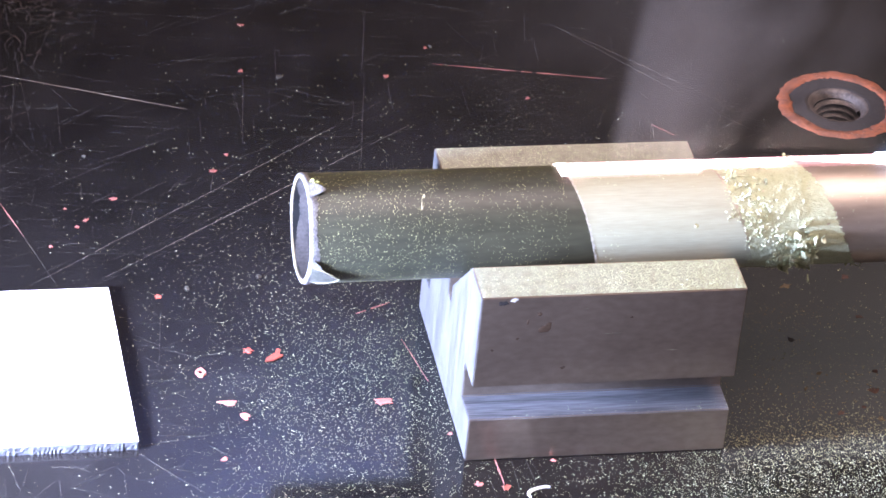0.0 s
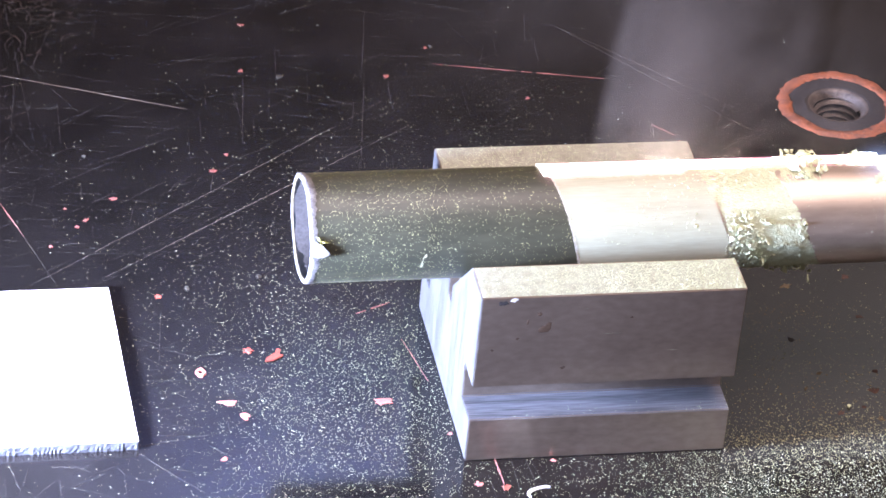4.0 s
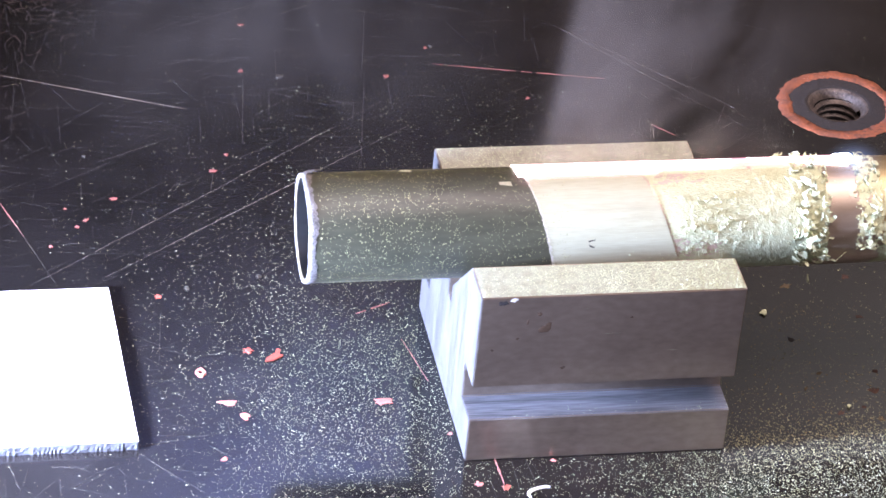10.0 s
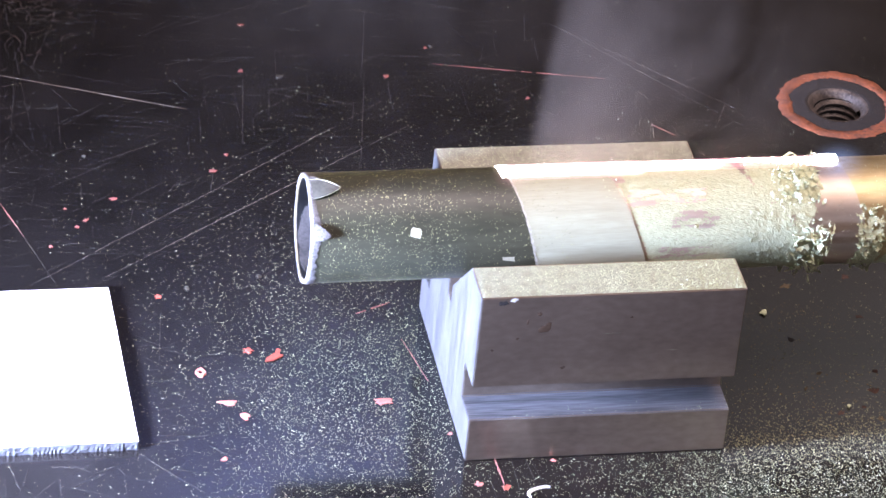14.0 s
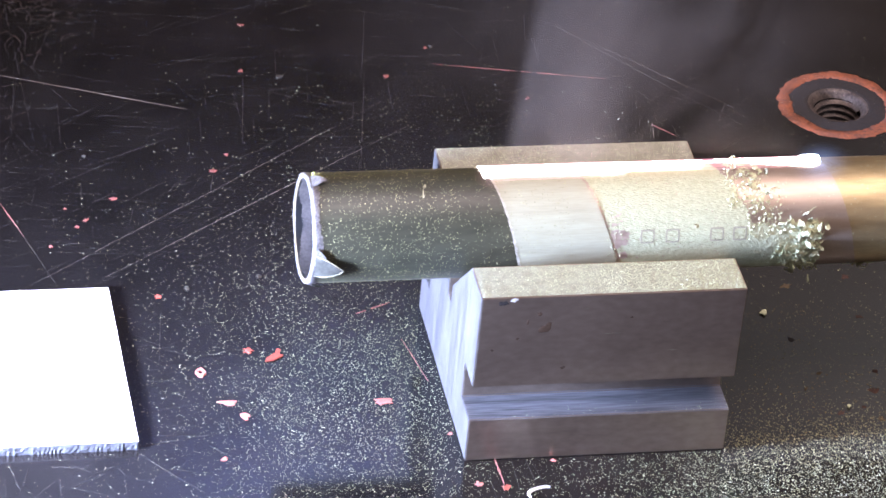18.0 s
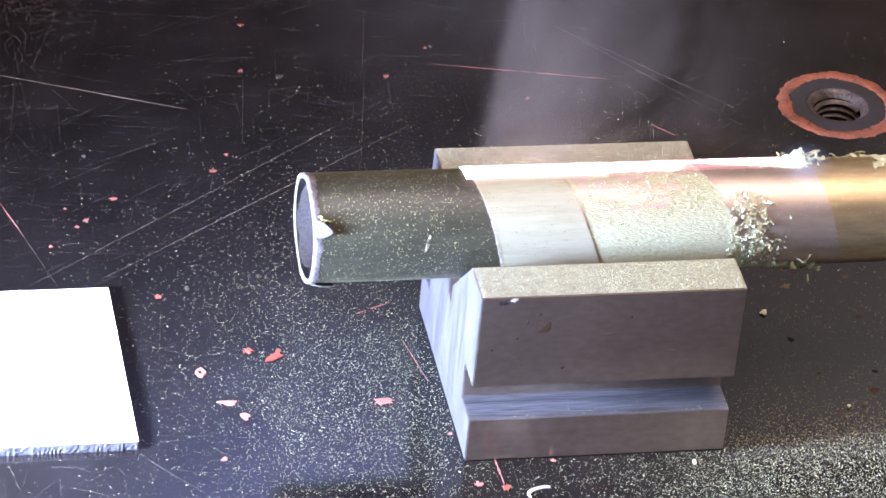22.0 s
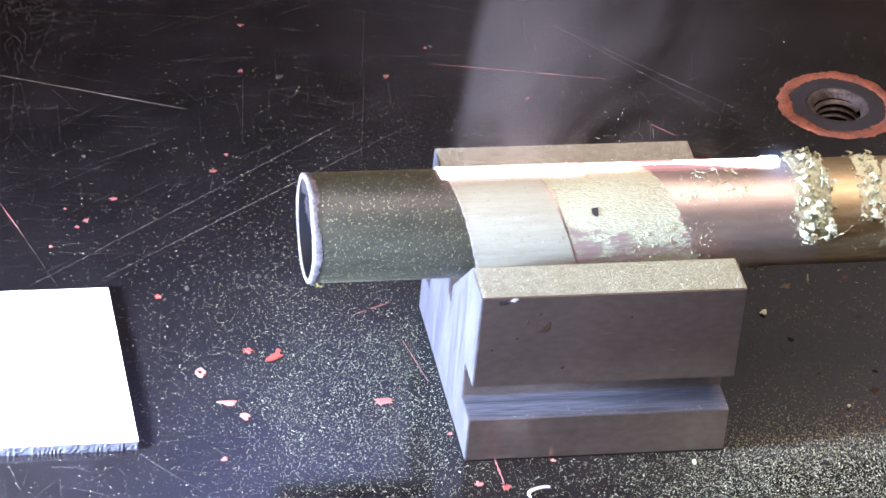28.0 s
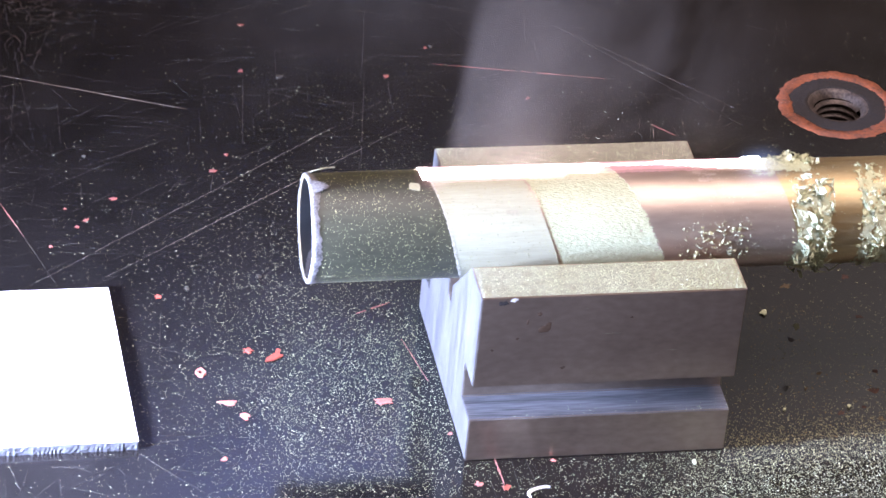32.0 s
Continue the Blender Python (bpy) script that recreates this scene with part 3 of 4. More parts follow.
for x in (36.2, 41.4, 50.6, 55.4, 60.2):
    part("stamped_bar", hollow_bar(x, 90, 1.5, 8.0, 10.86, 10.94, 0.36), M_STAMP, wall, "faded grey bar of illegible stamping")
part("dark_mark", patch_bm(25.2, 270.8, 0.7, 5.0, 10.9, 11.01, 0.1, 3), M_DARK, wall, "small dark spot")


# ---- dust, crumbs and shreds ----
def specks(name, places, mat, lo, hi, parent=None, label="", seed=0, flat=0.6):
    """Many tiny angular grains, one mesh. places: points with a normal."""
    rnd = np.random.RandomState(seed)
    base = np.array([(1, 0, -0.35), (-0.5, 0.87, -0.35), (-0.5, -0.87, -0.35), (0.1, 0.05, 0.9)])
    verts, faces = [], []
    for k, (p, nrm) in enumerate(places):
        z = Vector(nrm)
        q = z.to_track_quat("Z", "Y").to_matrix()
        s = lo + (hi - lo) * rnd.rand() ** 2.2
        a = rnd.rand() * 6.283
        ca, sa = math.cos(a), math.sin(a)
        sx, sy, sz = s * rnd.uniform(0.7, 1.5), s * rnd.uniform(0.6, 1.1), s * flat * rnd.uniform(0.7, 1.3)
        for b in base:
            u, v, w = b[0] * sx, b[1] * sy, (b[2] + 0.35) * sz
            d = q @ Vector((u * ca - v * sa, u * sa + v * ca, w))
            verts.append((p[0] + d.x, p[1] + d.y, p[2] + d.z))
        o = 4 * k
        faces += [(o, o + 1, o + 3), (o + 1, o + 2, o + 3), (o + 2, o, o + 3), (o, o + 2, o + 1)]
    return raw(name, verts, faces, mat, parent, label)


def table_density(x, y):
    """How thick the dust lies on the table."""
    d = 0.014
    d += 1.25 * math.exp(-((x + 16) / 26) ** 2 - ((y - 22) / 34) ** 2)
    d += 0.17 * math.exp(-((x + 45) / 45) ** 2 - ((y - 10) / 50) ** 2)
    d += 3.4 / (1 + math.exp(-(x - 42) / 11)) / (1 + math.exp((y - 5) / 3))
    d += 0.2 / (1 + math.exp(-(x - 60) / 5)) * math.exp(-((y - 22) / 30) ** 2)
    d += 0.15 * math.exp(-((x + 22) / 42) ** 2 - ((y - 78) / 34) ** 2)
    d += 0.17 * math.exp(-((x - 40) / 60) ** 2 - ((y - 85) / 45) ** 2)
    return d


def covered(x, y):
    if -0.3 < x < L + 0.3 and -0.3 < y < W + 0.3:
        return True
    if x < -64.8 and 8.0 < y < 61.8:
        return True
    return any((x - hx) ** 2 + (y - hy) ** 2 < 60 for hx, hy in HOLES)


def table_places(n, seed):
    rnd = random.Random(seed)
    out = []
    while len(out) < n:
        x, y = rnd.uniform(-110, 150), rnd.uniform(-30, 195)
        if covered(x, y) or rnd.random() * 3.0 > table_density(x, y):
            continue
        out.append(((x, y, 0.0), (0, 0, 1)))
    return out


tagged(specks("table_dust", table_places(44000, 1), M_DUST, 0.07, 0.18, seed=1), "fine pale dust scattered over the black table", "dust", kind="stuff")
rng = random.Random(55)
coarse = [((rng.gauss(98, 28), -30 + 33 * rng.random(), 0.0), (0, 0, 1)) for _ in range(2200)]
tagged(specks("table_dust", coarse, M_DUST_COARSE, 0.10, 0.26, seed=56), "coarse pale dust lying thickly before the V-block", "dust", kind="stuff")
falls = []
for k in range(10):
    ob = tagged(specks("table_dust", table_places(2500, 20 + k), M_DUST, 0.065, 0.165, seed=20 + k), "fine pale dust settling on the black table", "dust", kind="stuff")
    falls.append((ob, 0.35 + 3.0 * k))


def block_places(n, seed):
    rnd = random.Random(seed)
    out = []
    while len(out) < n:
        x = rnd.uniform(0.3, L - 0.3)
        u = rnd.random()
        if u < 0.66:
            if rnd.random() > 0.12 + 0.88 * x / L:
                continue
            out.append(((x, rnd.uniform(0.3, 10.3), H), (0, 0, 1)))
        elif u < 0.93:
            out.append(((x, rnd.uniform(W - 10.3, W - 0.3), H), (0, 0, 1)))
        else:
            x = L * (1 - rnd.random() ** 2 * 0.9)
            if rnd.random() > 0.02:
                continue
            out.append(((min(x, L - 0.3), 0.3 + 3.5 * rnd.random() ** 2, 10.38), (0, 0, 1)))
    return out


M_FILMDUST = material("dust_film", (0.29, 0.285, 0.225), (0.18, 0.176, 0.138), rough=0.9, scale=350, fine=2600, bump=0.8)
# front film: the same dust, tinted greener and paler for the cool lamp
M_FILMLIT = material("cool_lit_dust_film", (0.35, 0.385, 0.285), (0.225, 0.25, 0.185), rough=0.9, scale=500, fine=3000, bump=1.0)
for y0, y1, film_of in ((0.25, 10.3, M_FILMLIT), (W - 10.3, W - 0.25, M_FILMDUST)):
    bm = bmesh.new()
    bmesh.ops.create_grid(bm, x_segments=108, y_segments=20, size=0.5)
    rnd = random.Random(int(y0))
    for v in bm.verts:
        edge = max(abs(v.co.x), abs(v.co.y)) > 0.499
        v.co = (L / 2 + v.co.x * (L - 0.7), (y0 + y1) / 2 + v.co.y * (y1 - y0), H + (0.004 if edge else rnd.uniform(0.01, 0.06)))
    tagged(link_mesh("dust_film", bm, film_of), "thin beige-green film of dust on the V-block", "dust", kind="stuff")
M_DUST_GREEN = material("pale_green_dust", (0.50, 0.57, 0.38), (0.35, 0.40, 0.26), rough=0.85, scale=300, fine=2000, vary=0.35)
tagged(specks("block_dust", block_places(24000, 2), M_DUST_GREEN, 0.07, 0.20, seed=2), "pale green dust lying thickly on the V-block", "dust", kind="stuff")


def pipe_places(n, x0, x1, seed, r, span=(0, 360)):
    rnd = random.Random(seed)
    out = []
    for _ in range(n):
        x, a = rnd.uniform(x0, x1), rnd.uniform(*span)
        out.append((around(x, r, a), around(0, 1, a)))
    return out


tagged(specks("pipe_dust", pipe_places(5200, -30, -2, 3, 11.05) + pipe_places(2600, -2, 21, 31, 11.02), M_DUST_PIPE, 0.065, 0.17, wall, "pale dust specks on the dark coating", 3, 0.4), kind="stuff")
tagged(specks("pipe_dust", pipe_places(4200, 13, 120, 4, 10.87) + pipe_places(2200, 40, 125, 44, 10.95), M_DUST_COARSE, 0.06, 0.17, wall, "pale dust specks on the bare metal", 4, 0.4), kind="stuff")


def crumbs(name, zones, seed, label, parent):
    """Curled crumbs and ribbons that stick up from the pipe. zones: count, x from, x to, angle from, angle to, size."""
    rnd = random.Random(seed)
    verts, faces = [], []
    for n, x0, x1, a0, a1, size in zones:
        for _ in range(n):
            x, a = rnd.uniform(x0, x1), rnd.uniform(a0, a1)
            s = size * rnd.uniform(0.4, 1.4)
            m = Matrix.Translation(around(x, 10.86, a)) @ Vector(around(0, 1, a)).to_track_quat("Z", "Y").to_matrix().to_4x4() @ \
                Euler((rnd.uniform(-0.7, 0.7), rnd.uniform(-0.7, 0.7), rnd.uniform(0, 6.28))).to_matrix().to_4x4()
            o, k = len(verts), 4
            if rnd.random() < 0.75:
                g = s * rnd.uniform(0.5, 0.9)
                for b in ((1, 0, 0), (-0.6, 0.8, 0), (-0.5, -0.9, 0), (0.3, 0.2, 1.0), (-0.4, 0.1, 0.8)):
                    verts.append(m @ Vector([g * c * rnd.uniform(0.6, 1.3) for c in b]))
                faces += [(o, o + 1, o + 3), (o + 1, o + 4, o + 3), (o + 1, o + 2, o + 4), (o + 2, o, o + 3), (o + 2, o + 3, o + 4)]
                continue
            w, c = s * rnd.uniform(0.25, 0.5), rnd.uniform(-1.6, 1.6)
            for i in range(k + 1):
                f = i / k - 0.5
                wi = w * (1 - 0.5 * abs(2 * f)) * rnd.uniform(0.6, 1.3)
                z = 0.1 * s + abs(c) * s * 0.35 * (1 - (2 * f) ** 2) + rnd.uniform(0, 0.2) * s
                for sy in (-1, 1):
                    verts.append(m @ Vector((f * s * 1.6, sy * wi, z + rnd.uniform(-0.12, 0.12) * s)))
            for i in range(k):
                q = o + 2 * i
                faces.append((q, q + 1, q + 3, q + 2))
    ob = raw(name, verts, faces, M_FLAKE, parent, label)
    return tagged(ob, kind="stuff")


def film(zone, cover, lift, seed, parent, label, grain=0.45, name="torn_film", mat=None, along=1.0):
    """Torn film of half-stripped coating: a sheet with holes and ragged, lifted edges. zone: x from, x to, angle from, angle to."""
    x0, x1, a0, a1 = zone
    nx, na = int((x1 - x0) / 0.24), int((a1 - a0) / 1.3)
    rnd = random.Random(seed)
    verts, index, faces = [], {}, []

    def there(i, j):
        x, a = x0 + (x1 - x0) * (i + 0.5) / nx, a0 + (a1 - a0) * (j + 0.5) / na
        q = Vector((x * grain * along, a * 0.19 * grain * 0.8 / along, seed * 7.3))
        edge = min(1.0, 6 * (i + 0.5) / nx, 5 * (1 - (i + 0.5) / nx), 6 * (j + 0.5) / na, 6 * (1 - (j + 0.5) / na))
        return noise.noise(q) + 0.55 * noise.noise(q * 3.1) + 0.3 * noise.noise(q * 8.0) > 0.9 - 1.5 * cover * edge

    def vert(i, j):
        if (i, j) not in index:
            x, a = x0 + (x1 - x0) * i / nx, a0 + (a1 - a0) * j / na
            q = Vector((x * 0.7, a * 0.15, seed * 3.1))
            h = (0.06 if lift else 0.032) + lift * max(0.0, noise.noise(q) + 0.4 * noise.noise(q * 4) - 0.05) + rnd.uniform(0, 0.05 if lift else 0.01)
            index[i, j] = len(verts)
            verts.append(around(x + rnd.uniform(-0.07, 0.07), 10.90 + h, a + rnd.uniform(-0.4, 0.4)))
        return index[i, j]

    for i in range(nx):
        for j in range(na):
            if there(i, j):
                faces.append((vert(i, j), vert(i, j + 1), vert(i + 1, j + 1), vert(i + 1, j)))
    return raw(name, verts, faces, mat or M_FLAKE, parent, label)


def flakes(zones, seed, label, parent):
    """Curled plates of coating that stand off the pipe at all tilts. zones: count, x from, x to, angle from, angle to, size, height."""
    rnd = random.Random(seed)
    verts, faces = [], []
    for count, x0, x1, a0, a1, size, height in zones:
        for _ in range(count):
            a, n = rnd.uniform(a0, a1), 9
            s = size * rnd.uniform(0.5, 1.3)
            m = Matrix.Translation(around(rnd.uniform(x0, x1), 10.95 + height * rnd.random() ** 1.6, a)) @ Vector(around(0, 1, a)).to_track_quat("Z", "Y").to_matrix().to_4x4() @ \
                Euler((rnd.gauss(0, 0.42), rnd.gauss(0, 0.42), rnd.uniform(0, 6.28))).to_matrix().to_4x4()
            curl, lean, o = rnd.uniform(-0.5, 0.5), rnd.uniform(-0.3, 0.3), len(verts)
            rim = []
            for i in range(n):
                t = 2 * math.pi * i / n
                r = s * rnd.uniform(0.45, 1.15)
                rim.append((1.4 * r * math.cos(t), 0.8 * r * math.sin(t)))
            for d in (0.0, 0.09):
                for f in (1.0, 0.5):
                    for u, v in rim:
                        u, v = u * f, v * f
                        verts.append(m @ Vector((u, v, d + curl * u * u / s + lean * u * v / s + (rnd.uniform(-0.05, 0.05) if f < 1 else 0))))
                verts.append(m @ Vector((0, 0, d)))
            half = 2 * n + 1
            for i in range(n):
                j = (i + 1) % n
                faces += [(o + i, o + j, o + n + j, o + n + i), (o + n + i, o + n + j, o + 2 * n), (o + half + j, o + half + i, o + half + n + i, o + half + n + j),
                          (o + half + n + j, o + half + n + i, o + half + 2 * n), (o + i, o + half + i, o + half + j, o + j)]
    return tagged(raw("flake_layer", verts, faces, M_FLAKE, parent, label), kind="stuff")


FILM = "torn pale green film of half-stripped coating"
CRUMBS = "pale green crumbs of stripped coating"
# heaps that stay on the turning pipe
crumbs("crumb_layer", ((330, 53, 61.5, -12, 64, 0.40), (160, 57, 62, 55, 100, 0.45)), 6, CRUMBS, wall)
crumbs("crumb_layer", ((380, 63, 73.0, 80, 148, 0.5), (140, 58, 64, 40, 85, 0.4), (60, 55, 66, 30, 66, 0.3)), 5, CRUMBS, wall)
crumbs("crumb_layer", ((220, 66, 75, 165, 315, 0.42), (150, 80, 86, 150, 292, 0.5)), 7, CRUMBS, wall)
crumbs("crumb_layer", ((170, 43, 57.5, 216, 264, 0.34), (420, 33, 50, 285, 372, 0.30), (260, 24, 33, 330, 380, 0.24), (90, 30, 47, 240, 285, 0.2), (120, 28, 31, 66, 140, 0.3)), 8, CRUMBS, wall)
film((53, 62, -22, 66), 0.55, 0.35, 3, wall, FILM, 0.8)
film((57, 72.5, 72, 168), 1.2, 0.12, 14, wall, FILM, 0.7, "torn_film", M_GREEN)
film((64.5, 73.8, 76, 152), 0.9, 0.6, 1, wall, FILM, 0.8)
film((66, 75.5, 172, 316), 1.0, 0.8, 2, wall, FILM, 0.7)
film((80, 86.5, 150, 292), 0.9, 0.6, 4, wall, FILM, 0.8)
film((84.5, 97, 205, 330), 0.9, 0.3, 9, wall, FILM, 0.5)
for seed, zone in ((21, (37, 52, 190, 209)), (22, (31, 52, 124, 146)), (23, (40, 52, 150, 172)), (24, (20, 37, 318, 352)), (25, (19, 34, 285, 330)), (26, (30, 46, 300, 350)), (27, (26, 44, 330, 368)),
                   (28, (28, 33, 60, 150)), (29, (41, 54, 258, 330))):
    film(zone, 0.62, 0.0, seed, wall, "bare brown strip in the dust", 0.55, "bare_strip", M_STRIP, 0.45)
flakes(((60, 68.0, 74.8, 172, 314, 0.9, 1.6), (30, 80.5, 85.5, 152, 290, 0.75, 1.3)), 41, "curled pale green plates of coating", wall)
flakes(((45, 65, 73.2, 78, 148, 0.8, 1.1), (22, 54, 61, 0, 60, 0.5, 0.6), (14, 45, 57, 220, 262, 0.45, 0.5)), 42, "curled pale green plates of coating", wall)
# film that the next turn of the line takes away
loose_c = film((57, 73.0, 138, 330), 1.15, 0.16, 15, pipe, FILM + " that falls off", 0.7, "torn_film", M_GREEN)
loose_a = film((42, 60, 206, 330), 0.62, 0.16, 5, pipe, FILM + " that falls off", 0.9, "torn_film", M_GREEN, 0.55)
loose_b = film((62.6, 70.6, -6, 70), 1.0, 0.2, 6, pipe, FILM + " that falls off", 0.9, "torn_film", M_GREEN)


rng = random.Random(12)
for n, x0, x1, a0, a1, longest, rise in ((26, 66, 75, 175, 312, 5.5, 2.2), (10, 80.5, 85, 155, 290, 4.5, 1.8), (7, 54, 62, -25, 60, 3.0, 1.3), (9, 63, 72, 72, 138, 3.2, 1.8), (6, 46, 58, 222, 262, 2.2, 0.9)):
    for k in range(n):
        part("shred", shred_bm(rng.uniform(x0, x1), rng.uniform(a0, a1), rng.uniform(0.35, 1.0) * longest, rng.uniform(-120, 120), rng.uniform(0.3, 1.0) * rise, rng.randrange(9999)), M_FLAKE, wall)

# ---- laser line ----
laser = empty("laser_line", (0, YC, ZC), "white-hot pink laser line burning along the top of the pipe", "laser glow")


def strip_bm(x0, x1, lo, hi, r, rag, n, seed, bulge=0.12):
    rnd = random.Random(seed)
    bm = bmesh.new()
    rows = []
    for i in range(n + 1):
        f = i / n
        x = x0 + (x1 - x0) * f
        taper = min(1.0, 8 * f + 0.45, 8 * (1 - f) + 0.45)
        mid = (lo + hi) / 2
        l, h = mid + (lo - mid) * taper + rnd.uniform(-rag, rag), mid + (hi - mid) * taper + rnd.uniform(-rag, rag)
        rows.append([bm.verts.new(around(x, r + bulge * math.sin(math.pi * k / 5) + rnd.uniform(0, 0.03), l + (h - l) * k / 5)) for k in range(6)])
    for p, q in zip(rows, rows[1:]):
        for i in range(5):
            bm.faces.new((p[i], q[i], q[i + 1], p[i + 1]))
    bmesh.ops.recalc_face_normals(bm, faces=bm.faces)
    return bm


def flare_bm(x0, x1, lo0, hi0, lo1, hi1, r, n, seed):
    """A strip that widens along its length, with frayed sides."""
    rnd = random.Random(seed)
    bm = bmesh.new()
    rows = []
    for i in range(n + 1):
        f = i / n
        g = f ** 0.8
        l, h = lo0 + (lo1 - lo0) * g - rnd.uniform(0, 2.5), hi0 + (hi1 - hi0) * g + rnd.uniform(-2.5, 2.5) * (1 - abs(2 * f - 1))
        if f > 0.93:
            l, h = l + 60 * (f - 0.93), h - 90 * (f - 0.93)
        rows.append([bm.verts.new(around(x0 + (x1 - x0) * f, r + 0.3 * math.sin(math.pi * k / 5), l + (h - l) * k / 5)) for k in range(6)])
    for p, q in zip(rows, rows[1:]):
        for k in range(5):
            bm.faces.new((p[k], q[k], q[k + 1], p[k + 1]))
    bmesh.ops.recalc_face_normals(bm, faces=bm.faces)
    return bm


part("hot_spot", strip_bm(-0.8, 1.5, -37, 3, 11.12, 0.8, 12, 7, 0.45), M_HOT, laser, "white-hot spot at the start of the line", True)
part("hot_line", strip_bm(0.0, 17.5, -33, 0.5, 11.08, 0.8, 60, 1, 0.35), M_HOT, laser, "white-hot line", True)
hot_mid = part("hot_line", strip_bm(-24.0, 0.0, -33, -3.0, 11.06, 1.3, 90, 2, 0.3), M_HOT, laser, "white-hot line on the dusty band", True)
part("hot_thread", strip_bm(16.0, 69.0, -29, -17.0, 11.0, 1.6, 160, 11, 0.2), M_HOT_PINK, laser, "thin pink-white thread of the line", True)
part("hot_flare", flare_bm(48.5, 69.6, -31, -19, -34, 0.0, 11.06, 70, 12), M_HOT, laser, "white flare that widens to the end of the line", True)
# clear emissive strips imitate the bloom on both sides of the line
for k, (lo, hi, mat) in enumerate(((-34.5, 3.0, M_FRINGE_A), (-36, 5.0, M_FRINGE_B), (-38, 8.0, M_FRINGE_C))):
    part("bloom_fringe", strip_bm(-0.6 - 0.25 * k, 30.0 + 0.1 * k, lo, hi, 11.14 + 0.03 * k, 0.7, 60, 3 + k, 0.4), mat, laser, "painted pink bloom beside the line", True)
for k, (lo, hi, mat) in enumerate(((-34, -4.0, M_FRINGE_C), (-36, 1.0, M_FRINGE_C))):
    part("bloom_fringe", strip_bm(29.5, 69.2 + 0.1 * k, lo, hi, 11.14 + 0.03 * k, 1.2, 90, 33 + k, 0.4), mat, laser, "painted pink bloom beside the line", True)
part("plasma_tip", strip_bm(66.6, 70.0, -37, -6, 11.25, 2.5, 24, 14, 0.5), M_HOT_BLUE, laser, "blue-white plasma at the end of the line", True)

def bloom_halo(name, colour, strength, w, h):
    """Lens bloom painted as emission: clear, brightest at the middle of its sheet and fading out to its rim."""
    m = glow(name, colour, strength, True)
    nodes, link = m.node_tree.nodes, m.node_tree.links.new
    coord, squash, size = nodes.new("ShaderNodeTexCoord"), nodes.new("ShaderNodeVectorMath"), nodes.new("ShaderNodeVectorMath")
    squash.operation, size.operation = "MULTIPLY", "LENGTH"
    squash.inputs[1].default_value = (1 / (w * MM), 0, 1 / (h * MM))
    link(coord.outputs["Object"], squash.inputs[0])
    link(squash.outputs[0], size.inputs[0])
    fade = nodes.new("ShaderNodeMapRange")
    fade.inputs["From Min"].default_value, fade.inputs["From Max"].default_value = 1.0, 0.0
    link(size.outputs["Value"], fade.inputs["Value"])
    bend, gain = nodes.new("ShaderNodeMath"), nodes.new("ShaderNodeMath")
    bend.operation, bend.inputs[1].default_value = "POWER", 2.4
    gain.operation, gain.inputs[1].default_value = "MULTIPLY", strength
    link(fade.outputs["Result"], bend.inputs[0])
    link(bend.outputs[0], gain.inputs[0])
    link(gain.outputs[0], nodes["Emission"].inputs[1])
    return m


def bloom_sheet(x, w, h, colour, strength, label):
    """An oval sheet of painted bloom a little before the pipe, leaning back."""
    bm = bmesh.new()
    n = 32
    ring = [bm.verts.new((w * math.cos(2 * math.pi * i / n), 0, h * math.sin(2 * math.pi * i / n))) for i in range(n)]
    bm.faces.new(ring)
    ob = part("bloom_halo", bm, bloom_halo("bloom_halo", colour, strength, w, h), laser, label)
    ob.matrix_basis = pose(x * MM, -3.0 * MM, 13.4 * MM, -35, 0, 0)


bloom_sheet(1.2, 5.5, 3.6, (1.0, 0.5, 0.62), 0.55, "painted pink bloom round the start of the line")
bloom_sheet(68.4, 7.5, 5.5, (0.38, 0.52, 1.0), 0.75, "painted blue bloom round the plasma")
bloom_sheet(34.0, 40.0, 3.4, (1.0, 0.42, 0.52), 0.16, "painted pink bloom along the line")

